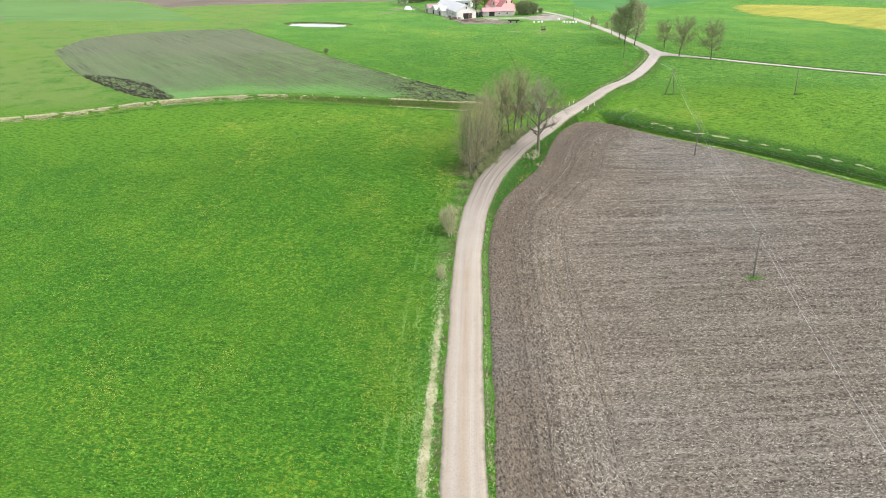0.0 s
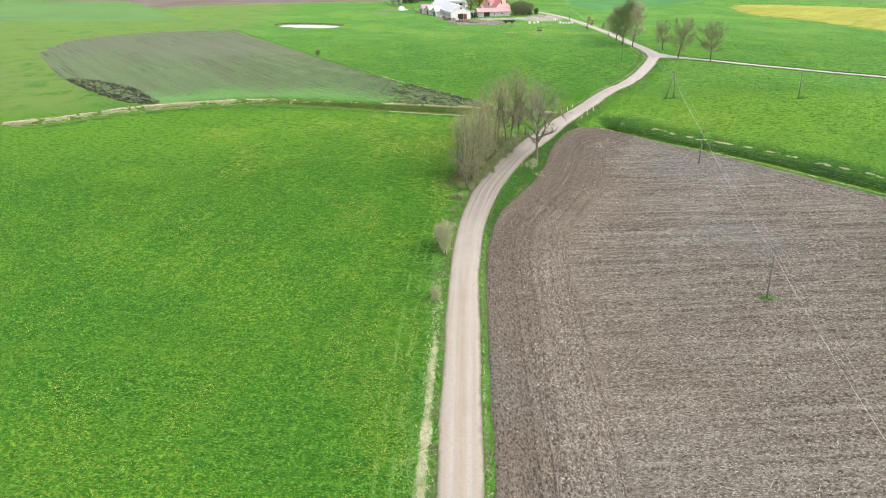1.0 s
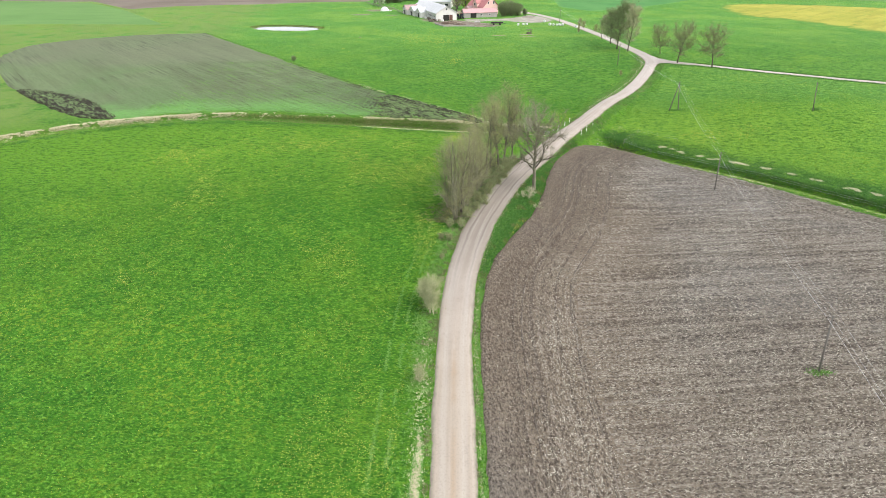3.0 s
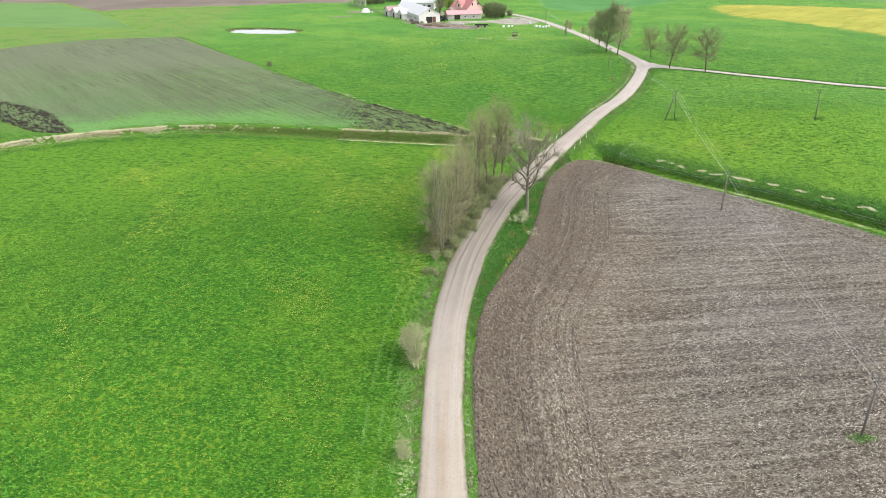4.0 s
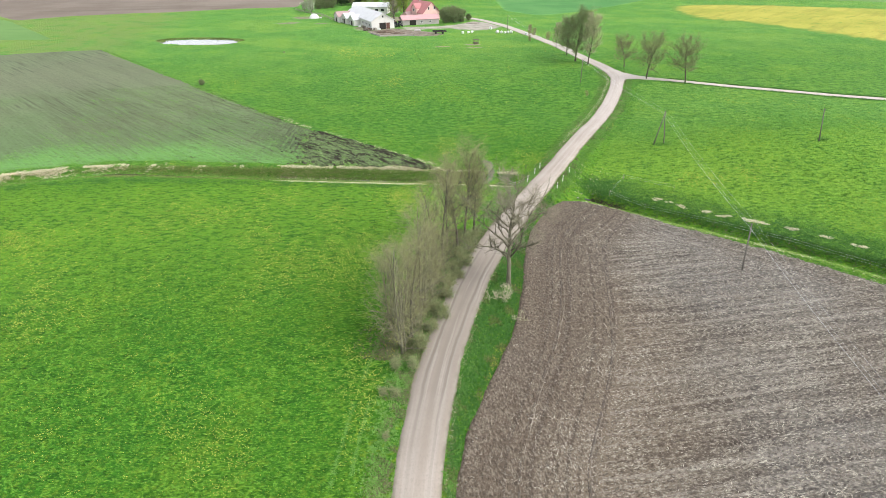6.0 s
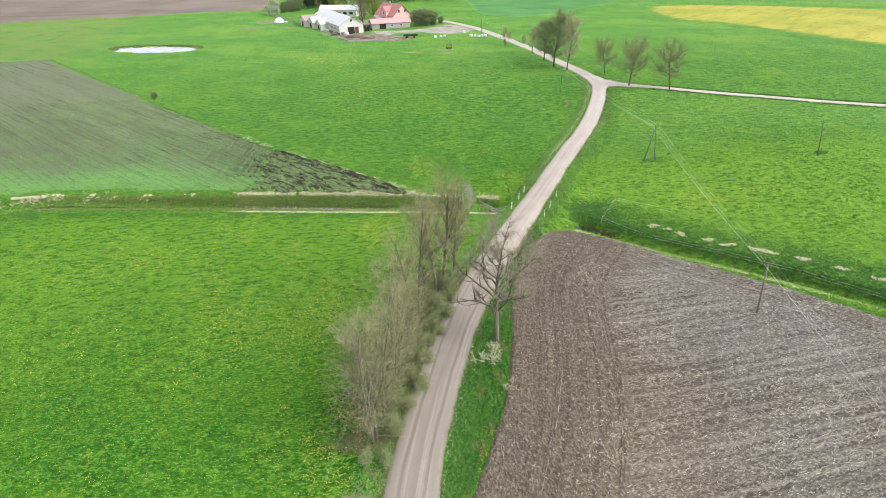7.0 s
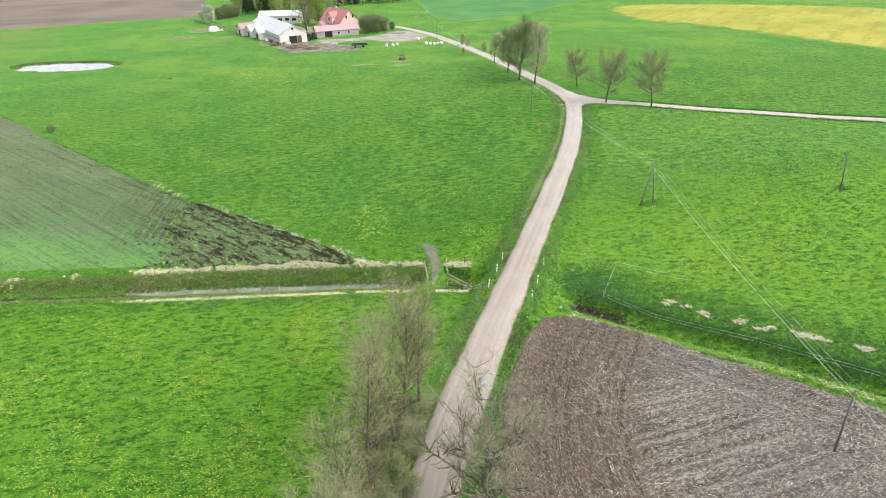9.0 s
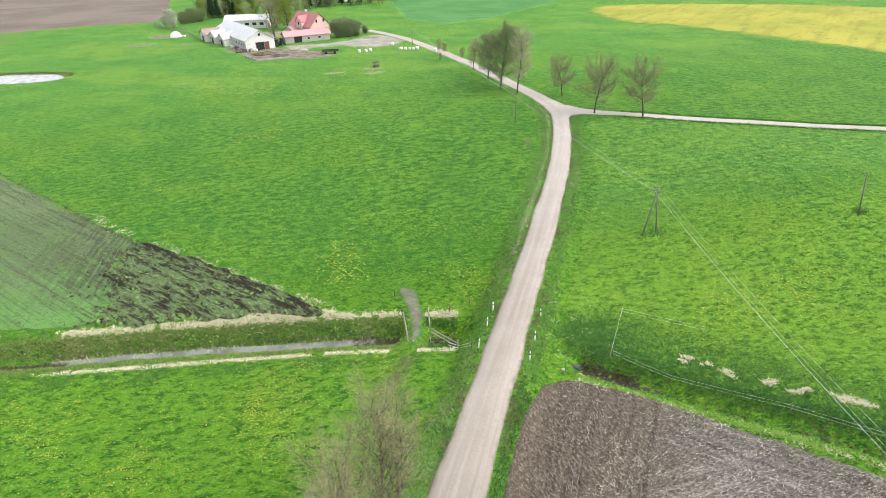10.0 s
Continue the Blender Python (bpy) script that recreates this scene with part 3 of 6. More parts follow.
# ---- the plan ----
LANE = [(1.2, -60), (1.3, 0), (1.5, 32), (1.95, 45), (2.5, 55), (3.1, 65), (3.8, 75), (5.15, 85), (7.5, 95), (10.8, 105), (14.8, 115), (19.75, 125), (26.5, 135), (33.4, 145), (40.2, 155), (47.0, 165), (53.4, 175), (59.8, 185), (66.1, 195), (71.9, 205), (77.0, 215), (81.4, 226), (83.0, 240), (83.0, 256), (82.8, 272), (82.0, 288), (79.9, 305), (77.0, 324), (73.4, 345), (67.7, 362), (61, 375.5), (50, 393)]
SIDE = [(82.5, 227), (87, 224), (91, 220.8), (98.5, 216), (110, 208.6), (121.5, 202.4), (133, 195.8), (144, 190.2), (165, 178), (200, 158), (260, 126), (400, 60)]
DITCH_W = [(-330, 80), (-200, 118), (-150, 138), (-117, 149.5), (-100, 155.5), (-84, 165), (-64, 170.3), (-48, 171.0), (-30, 167.4), (-12, 163.9), (-2, 162.1), (7.5, 160.2), (16.5, 158.1), (24, 155.7), (31.0, 153.4)]
DITCH_E = [(42.3, 143.6), (45.5, 140.6), (52, 134.9), (58, 129.6), (63, 124.4), (73, 113), (85, 98.5), (110, 68), (160, 20)]
PLOUGH_W = [(4.4, -60), (4.3, 0), (4.3, 32), (4.8, 41), (5.4, 53), (6.1, 65), (6.8, 75.5), (7.8, 82.2), (9.7, 89.3), (13.2, 96), (17.9, 104.5), (21.5, 113.5), (24.0, 121.5), (27.0, 129.4), (31.6, 136.2), (36.0, 140.9)]
PLOUGH_N = [(39.5, 141.3), (42.5, 139.2), (46, 136.6), (52, 130.2), (59, 122.4), (64, 116.2), (70, 109), (77, 100.4), (81, 95.6), (110, 60), (160, 0), (190, -60)]
SEEDED = [(-166, 256), (-169, 292), (-140, 313), (-106, 317), (-101, 314.5), (-92, 302.3), (-64.5, 265), (-40, 231.3), (-25, 211.3), (-9.5, 191.3), (4.3, 176), (16.2, 162.7), (9.8, 164), (-2, 166.4), (-11, 168.2), (-30, 172.6), (-46, 176), (-64, 175.6), (-84, 172), (-107, 188), (-131, 210.5)]
FORD = [(27.4, 162.7), (27.0, 158.5), (26.2, 154.8), (23.2, 150.8)]
lane_line, side_line = curve(LANE, 2.0), curve(SIDE, 2.0)
ditch_w, ditch_e = curve(DITCH_W, 2.0), curve(DITCH_E, 2.0)
plough_ring, seeded_ring = np.vstack([curve(PLOUGH_W, 1.0), curve(PLOUGH_N, 1.0)]), curve(SEEDED, 2.0)
pond_ring = np.array([(-66.5 + 18.5 * math.cos(a) * (1 + 0.08 * math.sin(3 * a)) + 1.5 * math.sin(a), 329 - 4.5 * math.cos(a) * 1.0 + 8.2 * math.sin(a) * (1 + 0.10 * math.cos(2 * a))) for a in np.linspace(0, 2 * math.pi, 60, endpoint=False)])


def hump(x, y, cx, cy, sx, sy):
    return np.exp(-((x - cx) / sx) ** 2 - ((y - cy) / sy) ** 2)


def height(x, y):
    """The lie of the land, ditches and pond hollow included."""
    x, y = np.asarray(x, float), np.asarray(y, float)
    z = 2.3 * hump(x, y, -14, 119, 38, 27) + hump(x, y, 12, 95, 13, 13) + 2.3 * hump(x, y, 98, 166, 30, 28) + 1.2 * hump(x, y, 85, 225, 40, 35)
    z = z - 0.7 * hump(x, y, 60, 133, 25, 12) - 0.8 * hump(x, y, 6, 156, 25, 8) + hump(x, y, 46, 178, 16, 14)
    # the lane crosses the ditch on a low bank
    off = distance(x, y, lane_line)
    z = z + 2.2 * np.exp(-((y - 153) / 21) ** 4) * np.exp(-(off / 4.2) ** 4)
    far = np.clip((np.hypot(x - 20, y - 200) - 450) / 1500, 0, 1)
    z = z + 14 * far * (1 + ripple(x, y, 1100, 3))
    dw, de = distance(x, y, ditch_w), distance(x, y, ditch_e)
    road = np.clip((off - 3.0) / 2.2, 0, 1)
    ford = 1 - np.exp(-(distance(x, y, np.array(FORD)) / 1.5) ** 4)
    z = z - (0.5 + 0.5 * np.clip((x + 45) / 30, 0, 1)) * road * ford * (0.8 * np.exp(-(dw / 1.9) ** 4) + 0.8 * np.exp(-(dw / 3.0) ** 2))
    z = z - road * 1.4 * np.exp(-(de / 1.7) ** 2) - 0.6 * hump(x, y, 30.0, 154.4, 2.0, 1.6)
    hollow = distance(x, y, pond_ring, True) * np.where(inside(x, y, pond_ring), 1, -1)
    return z - 0.22 / (1 + np.exp(-np.clip(hollow / 0.7, -40, 40)))


def on_land(x, y, up=0.0):
    return float(height(x, y)) + up


# ---- ground ----
def spread(lo, a, b, hi, step, grow=1.12):
    """Even steps from a to b, growing ones out to lo and hi."""
    mid = list(np.arange(a, b + 1e-6, step))
    out, s = [], step
    while not out or out[-1] < hi:
        s *= grow
        out.append((out[-1] if out else mid[-1]) + s)
    left, s = [], step
    while not left or left[-1] > lo:
        s *= grow
        left.append((left[-1] if left else mid[0]) - s)
    return np.array(left[::-1] + mid + out)


gx, gy = spread(-4200, -70, 100, 4200, 0.8), spread(-4200, 90, 200, 4400, 0.8, 1.06)
mx, my = np.meshgrid(gx, gy)
mz = height(mx, my)
nx, ny = len(gx), len(gy)
quads = [(j * nx + i, j * nx + i + 1, (j + 1) * nx + i + 1, (j + 1) * nx + i) for j in range(ny - 1) for i in range(nx - 1)]
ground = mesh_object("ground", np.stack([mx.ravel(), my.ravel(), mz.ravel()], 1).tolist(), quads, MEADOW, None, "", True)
tagged(ground, "green spring meadow flecked with yellow dandelions", "meadow", kind="structure")


def patch(name, ring, material, label, category, step, up=0.05, wobble=0.0, fine=None, relief=None, edge_line=None, kind="structure"):
    """A sheet over the land inside a ring; fine: (x0, x1, y0, y1) of the closely cut stretch."""
    from_ring = np.array(ring)
    if wobble:
        mid = from_ring.mean(axis=0)
        out = from_ring - mid
        out /= np.linalg.norm(out, axis=1)[:, None]
        from_ring = from_ring + out * (ripple(from_ring[:, 0], from_ring[:, 1], 6, 11) * wobble + rng.uniform(-0.4, 0.4, len(from_ring)) * wobble)[:, None]
    lo, hi = from_ring.min(axis=0), from_ring.max(axis=0)
    sets = []
    f = fine or (lo[0], hi[0], lo[1], hi[1])
    px, py = np.meshgrid(np.arange(f[0], f[1], step), np.arange(f[2], f[3], step))
    sets.append(np.stack([px.ravel(), py.ravel()], 1))
    if fine:
        px, py = np.meshgrid(np.arange(lo[0], hi[0], step * 6), np.arange(lo[1], hi[1], step * 6))
        q = np.stack([px.ravel(), py.ravel()], 1)
        sets.append(q[~((q[:, 0] > f[0]) & (q[:, 0] < f[1]) & (q[:, 1] > f[2]) & (q[:, 1] < f[3]))])
    p = np.vstack(sets)
    p = p + rng.uniform(-0.25, 0.25, p.shape) * step
    p = p[inside(p[:, 0], p[:, 1], from_ring) & (distance(p[:, 0], p[:, 1], from_ring, True) > step * 0.4)]
    n = len(from_ring)
    verts, _, faces, _, _, _ = delaunay_2d_cdt([Vector(v) for v in np.vstack([from_ring, p])], [(i, (i + 1) % n) for i in range(n)], [], 1, 1e-4)
    v = np.array([tuple(w) for w in verts])
    z = height(v[:, 0], v[:, 1]) + up
    rim = distance(v[:, 0], v[:, 1], from_ring, True)
    if relief is not None:
        z = z + relief(v[:, 0], v[:, 1]) * np.clip(rim / 0.6, 0, 1)
    z = np.where(rim < 1e-3, z - up - 0.03, z)
    ob = mesh_object(name, np.column_stack([v, z]).tolist(), faces, material, None, "", True)
    e = distance(v[:, 0], v[:, 1], edge_line) if edge_line is not None else rim
    ob.data.attributes.new("edge", "FLOAT", "POINT").data.foreach_set("value", e.astype(np.float32))
    return tagged(ob, label, category, kind=kind)


def ribbon(name, line, half, material, label, category, up=0.05, crown=0.12, cuts=12, rough=0.16, seed=1, kind="structure"):
    """A band along a line with a crown, uneven at its edges."""
    d = np.gradient(line, axis=0)
    d /= np.linalg.norm(d, axis=1)[:, None]
    side = np.stack([d[:, 1], -d[:, 0]], 1)
    w = half(np.arange(len(line))) if callable(half) else np.full(len(line), half)
    u = np.linspace(-1, 1, cuts + 1)
    verts, across = [], []
    for i, (p, s) in enumerate(zip(line, side)):
        wl = w[i] + rough * (ripple(i * 0.8, seed, 5, seed) + ripple(i * 0.8, seed, 19, seed + 1))
        wr = w[i] + rough * (ripple(i * 0.8, 40 + seed, 5, seed) + ripple(i * 0.8, 40 + seed, 19, seed + 1))
        for k in u:
            verts.append((*(p + s * k * (wl if k < 0 else wr)), k))
    v = np.array(verts)
    z = height(v[:, 0], v[:, 1]) + up + crown * (1 - v[:, 2] ** 2) - 0.12 * (np.abs(v[:, 2]) > 0.999) - 0.03 * np.exp(-((np.abs(v[:, 2]) - 0.42) / 0.12) ** 2)
    m = len(u)
    faces = [(i * m + k, i * m + k + 1, (i + 1) * m + k + 1, (i + 1) * m + k) for i in range(len(line) - 1) for k in range(cuts)]
    ob = mesh_object(name, np.column_stack([v[:, :2], z]).tolist(), faces, material, None, "", True)
    ob.data.attributes.new("worn", "FLOAT", "POINT").data.foreach_set("value", np.clip((82 - v[:, 1]) / 14, 0, 1).astype(np.float32))
    ob.data.attributes.new("rutted", "FLOAT", "POINT").data.foreach_set("value", np.exp(-((v[:, 1] - 111) / 22) ** 4).astype(np.float32))
    ob.data.attributes.new("along", "FLOAT", "POINT").data.foreach_set("value", np.repeat(np.concatenate([[0], np.cumsum(np.linalg.norm(np.diff(line, axis=0), axis=1))]), m).astype(np.float32))
    ob.data.attributes.new("across", "FLOAT", "POINT").data.foreach_set("value", v[:, 2].astype(np.float32))
    return tagged(ob, label, category, kind=kind)


def furrows(x, y):
    """Clods and worked rows of the ploughed field."""
    e = distance(x, y, plough_edge)
    head = np.clip((12.5 - e) / 1.5, 0, 1)
    rows = 0.08 * np.sin(2 * math.pi * (y + 0.07 * x) / 1.3 + ripple(x, y, 14, 5) * 1.5) * (1 - head)
    tracks = -0.05 * (np.exp(-((e - 5.3 - 0.25 * ripple(x, y, 30, 8)) / 0.22) ** 2) + np.exp(-((e - 11.2) / 0.25) ** 2) + np.exp(-((e - 12.0) / 0.25) ** 2))
    ridge = 0.07 * (np.exp(-((e - 5.75) / 0.25) ** 2) + np.exp(-((e - 11.6) / 0.2) ** 2) + 0.6 * np.exp(-((e - 2.4) / 0.3) ** 2) + 0.6 * np.exp(-((e - 8.6) / 0.3) ** 2))
    return 0.06 * ripple(x, y, 2.6, 21) + rows + tracks + ridge + rng.uniform(-0.10, 0.10, np.shape(x))


plough_edge = curve(PLOUGH_W, 2.0)
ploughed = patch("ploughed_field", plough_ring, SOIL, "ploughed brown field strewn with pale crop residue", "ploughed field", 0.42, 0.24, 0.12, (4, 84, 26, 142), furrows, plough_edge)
v = np.empty(len(ploughed.data.vertices) * 3)
ploughed.data.vertices.foreach_get("co", v)
ploughed.data.attributes.new("edge_n", "FLOAT", "POINT").data.foreach_set("value", distance(v[::3], v[1::3], curve(PLOUGH_N, 2.0)).astype(np.float32))
seeded = patch("seeded_field", seeded_ring, CROP, "grey-green field of thin young crop rows", "crop field", 2.2, 0.10, 0.5, None, None, np.array(SEEDED[11:19], float))


def slices(x, y):
    return 0.32 * np.abs(np.sin((0.74 * x + 0.67 * y) * 2.2 + ripple(x, y, 9, 31) * 1.6)) + rng.uniform(-0.08, 0.10, np.shape(x))


EAST_TURN = [(16.0, 162.9), (7.3, 173.9), (-1.5, 183.5), (-8.3, 189.5), (-11.5, 182), (-10.5, 174), (-10.5, 168.4), (-2, 166.5), (9.5, 164.2)]
WEST_TURN = [(-125, 205.3), (-108, 188), (-90, 173.5), (-80, 172), (-86, 180), (-97, 192), (-114, 203)]
patch("turned_turf_strip", curve(EAST_TURN, 1.0, True), TURNED, "dark rough turned turf with green tufts", "ploughed strip", 0.45, 0.12, 1.1, None, slices, np.array(EAST_TURN[:4], float))
patch("turned_turf_strip", curve(WEST_TURN, 1.5, True), TURNED, "dark rough turned turf at the field's end", "ploughed strip", 1.2, 0.16, 0.5, None, slices)
EAST = [(45.4, 152.5), (52.4, 163), (60.3, 175), (70.2, 190.5), (77.8, 205), (82.8, 214.8), (90, 217.4), (97, 213.2), (109, 206), (143, 187), (198, 155), (258, 123), (396, 58), (300, -60), (162, 23), (111, 72), (86, 102), (74, 116), (64, 127.5), (58.5, 133.4), (52.5, 138.6), (47.2, 145)]
east_ring = np.array(EAST, float)
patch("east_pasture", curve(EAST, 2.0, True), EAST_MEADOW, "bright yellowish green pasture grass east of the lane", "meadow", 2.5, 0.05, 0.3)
patch("far_ploughed_field", [(-420, 520), (-232, 474), (-186, 422), (-160, 436), (-131, 440), (-103, 439), (-68, 447), (-33, 446), (-30, 480), (-40, 640), (-420, 700)], FAR_SOIL, "bare brown field beyond the farm meadow", "ploughed field", 12, 0.12, 1.0)
patch("far_crop_field", [(-420, 366), (-256, 359), (-190, 357), (-130, 347), (-184, 420), (-232, 472), (-420, 516)], FAR_CROP, "smooth green field of sprouting crop", "crop field", 12, 0.10, 1.0)
patch("far_soil_corner", [(-420, 373), (-262, 371), (-268, 385), (-290, 412), (-340, 440), (-420, 470)], FAR_SOIL, "bare brown corner of a distant field", "ploughed field", 10, 0.18, 0.8)
patch("dandelion_field", curve([(181, 390), (173, 350), (189, 323), (198, 298), (206, 277), (216, 246), (240, 190), (330, 130), (420, 190), (330, 318), (279, 368), (212, 400)], 6, True), YELLOW, "distant meadow yellow with dandelions", "flower meadow", 9, 0.10, 2.0)
patch("far_crop_field", [(84, 398), (100, 372), (116, 379), (131, 383), (147, 395), (175, 416), (193, 430), (215, 470), (190, 560), (110, 560), (92, 470)], FAR_SWARD, "smooth bluish green field beyond the farm lane", "crop field", 14, 0.10, 1.2)
patch("far_green_field", [(230, 440), (330, 370), (420, 250), (700, 250), (700, 640), (230, 640)], FAR_CROP, "smooth green field beyond the yellow meadow", "crop field", 20, 0.10, 1.0)

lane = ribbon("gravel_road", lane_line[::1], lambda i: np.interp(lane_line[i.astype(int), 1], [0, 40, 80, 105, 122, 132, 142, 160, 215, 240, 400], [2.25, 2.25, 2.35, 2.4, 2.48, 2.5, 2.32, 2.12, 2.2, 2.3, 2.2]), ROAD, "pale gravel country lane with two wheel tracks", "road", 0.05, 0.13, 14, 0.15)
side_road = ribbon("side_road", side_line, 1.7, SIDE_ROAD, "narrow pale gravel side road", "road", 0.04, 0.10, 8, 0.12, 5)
patch("road_junction", curve([(78.2, 214), (81.0, 219), (85.0, 221.4), (91, 218.6), (95, 217.6), (92, 222.2), (87.8, 226.5), (85.6, 234), (85.2, 240), (81.2, 240), (80, 230), (79.4, 222)], 1.0, True), SIDE_ROAD, "widened gravel where two lanes meet", "road", 1.0, 0.14, 0.12)

# wheel tracks in the headland: pale ridges, their shaded side a dark-coloured strip
d = np.gradient(plough_edge, axis=0)
d /= np.linalg.norm(d, axis=1)[:, None]
span = (plough_edge[:, 1] > 18) & (plough_edge[:, 1] < 137)
for off, material, half, up in ((5.14, GROOVE, 0.08, 0.22), (5.34, PRESSED, 0.055, 0.22), (11.06, GROOVE, 0.08, 0.22), (11.28, PRESSED, 0.07, 0.22)):
    q = plough_edge + np.stack([d[:, 1], -d[:, 0]], 1) * (off + 0.3 * ripple(plough_edge[:, 0], plough_edge[:, 1], 28, int(off * 10)))[:, None]
    ribbon("wheel_track", curve(q[span][::3], 1.0), half, material, "pressed tractor wheel track in the ploughed headland", "wheel track", up + 0.03, 0.03, 4, 0.035, int(off * 10))

# trodden earth
patch("trodden_path", curve([(26.2, 164.2), (27.6, 164.0), (28.7, 162.0), (28.4, 158.6), (27.6, 155.8), (26.6, 153.6), (25.4, 152.2), (24.6, 152.8), (25.6, 155.2), (26.3, 158.2), (26.2, 161)], 0.5, True), PATH, "muddy trodden cattle path over the ditch", "path", 0.5, 0.06, 0.35)
patch("farm_yard", curve([(24, 353), (33, 351), (44, 351.5), (52, 355), (60, 361), (66, 361.5), (73, 343), (67, 333.5), (58, 331.5), (51, 334), (46, 339), (38, 340.5), (31, 339), (24, 340)], 1.5, True), OCHRE, "pale trodden gravel farm yard", "yard", 3, 0.07, 0.8)
patch("muddy_yard", curve([(6, 342), (9, 331), (12.5, 323.5), (22, 323), (34, 320.5), (42, 324), (36, 334), (28, 341), (21, 347.5), (12, 345)], 1.5, True), MUD, "churned brown muddy yard before the barn", "yard", 2, 0.10, 0.8)
for cx, cy, rx, ry in ((36, 294, 4.6, 2.2), (48.5, 289.5, 5.0, 2.2), (49.5, 296, 4.2, 2.6), (-33, 377, 7, 5), (-24, 396, 9, 8), (-15, 372, 5, 4), (4, 350, 4, 9), (24, 381, 13, 10)):
    patch("bare_patch", [(cx + rx * math.cos(a) * (1 + 0.2 * math.sin(3 * a)), cy + ry * math.sin(a) * (1 + 0.2 * math.cos(2 * a))) for a in np.linspace(0, 6.28, 26, endpoint=False)], BARE if cx > 20 else WEEDY, "bare trampled earth in the pasture", "bare ground", 1.5, 0.06, 0.3)
patch("dry_verge", curve([(-1.6, 32), (-1.0, 40), (-0.6, 47), (-0.3, 53), (0.1, 59), (-0.5, 62), (-1.3, 57), (-1.8, 50), (-2.3, 43), (-2.9, 34)], 0.7, True), DRY, "dry beige strip of dead grass beside the lane", "verge", 0.5, 0.06, 0.35)

# water
wet = ditch_w[(ditch_w[:, 0] > -17) & (ditch_w[:, 0] < 23.5)]
ribbon("ditch_water", wet, 0.9, WATER, "narrow standing water in the drainage ditch", "water", 0.06, 0.0, 2, 0.15, 9)
pz = on_land(-66.5, 329, 0.13)
mesh_object("pond", [(x, y, pz) for x, y in pond_ring], [tuple(range(len(pond_ring)))], POND)
tagged(bpy.data.objects["pond"], "pale reflecting farm pond in the meadow", "pond", kind="structure")


# ---- grass, flowers, residue: strewn stuff ----
def triangles(name, corners, material, label, category):
    """One object out of loose triangles, corners: n x 3 x 3."""
    n = len(corners)
    me = bpy.data.meshes.new(name)
    me.vertices.add(n * 3)
    me.vertices.foreach_set("co", corners.astype(np.float32).ravel())
    me.loops.add(n * 3)
    me.loops.foreach_set("vertex_index", np.arange(n * 3, dtype=np.int32))
    me.polygons.add(n)
    me.polygons.foreach_set("loop_start", np.arange(0, n * 3, 3, dtype=np.int32))
    me.update(calc_edges=True)
    me.materials.append(material)
    return tagged(new(name, me), label, category, kind="stuff")


def tufts(x, y, tall, wide, lean, blades=3, up=0.0):
    """Blades of grass tufts at places x, y as triangles."""
    z = height(x, y) + up
    out = []
    for _ in range(blades):
        a = rng.uniform(0, 6.28, len(x))
        bx, by = x + rng.normal(0, 0.35, len(x)) * wide * 2, y + rng.normal(0, 0.35, len(x)) * wide * 2
        h = tall * rng.uniform(0.6, 1.2, len(x))
        l = lean * h * rng.uniform(0.5, 1.5, len(x))
        w = wide * rng.uniform(0.6, 1.3, len(x)) / 2
        p = np.stack([bx + np.cos(a) * w, by + np.sin(a) * w, z - 0.02], 1)
        q = np.stack([bx - np.cos(a) * w, by - np.sin(a) * w, z - 0.02], 1)
        t = a + 1.57 + rng.normal(0, 0.5, len(x))
        r = np.stack([bx + np.cos(t) * l, by + np.sin(t) * l, z + h], 1)
        out.append(np.stack([p, q, r], 1))
    return np.concatenate(out)


def lumps(x, y, s, up):
    """Low uneven five-sided lumps of earth or turf, s across."""
    z = height(x, y) + up
    a = rng.uniform(0, 6.28, len(x))
    top = np.stack([x + rng.normal(0, 0.25, len(x)) * s, y + rng.normal(0, 0.25, len(x)) * s, z + s * rng.uniform(0.35, 0.9, len(x))], 1)
    foot = []
    for k in range(5):
        r = s * rng.uniform(0.6, 1.25, len(x))
        foot.append(np.stack([x + r * 1.2 * np.cos(a + 1.257 * k), y + r * np.sin(a + 1.257 * k), z - 0.08], 1))
    return np.concatenate([np.stack([top, foot[k], foot[(k + 1) % 5]], 1) for k in range(5)])


def scatter(n, x0, x1, y0, y1):
    return rng.uniform(x0, x1, n), rng.uniform(y0, y1, n)


def free_meadow(x, y):
    """Where meadow grass grows."""
    ok = ~inside(x, y, plough_ring) & ~inside(x, y, seeded_ring)
    ok &= distance(x, y, lane_line[::2]) > 2.9
    ok &= distance(x, y, side_line[:40]) > 2.0
    return ok & (distance(x, y, ditch_w[::2]) > 1.1) & (distance(x, y, ditch_e[::2]) > 0.9)


x, y = scatter(800000, -130, 140, 24, 330)
gone = np.hypot(x - 12, y - 105)
keep = (rng.uniform(0, 1, len(x)) < np.maximum(np.clip(1.45 - gone / 105, 0, 1), 0.16 * np.clip((330 - y) / 90, 0, 1))) & (x > -0.95 * y)
x, y, gone = x[keep], y[keep], gone[keep]
keep = free_meadow(x, y)
x, y, gone = x[keep], y[keep], gone[keep]
big = (1 + 0.25 * ripple(x, y, 5, 41) + 0.45 * ripple(x, y * 1.3, 1.5, 40)) * (1 + gone / 240)
big = np.clip(big, 0.35, 3)
east = inside(x, y, east_ring)
triangles("meadow_grass", tufts(x[~east], y[~east], 0.12 * big[~east] * (1 - 0.55 * np.clip(gone[~east] / 130, 0, 1)), (0.11 + 0.05 * np.clip(gone[~east] / 90, 0, 1)) * big[~east], 1.1 + np.clip(gone[~east] / 60, 0, 1.4)), BLADE, "short green meadow grass tufts", "grass")
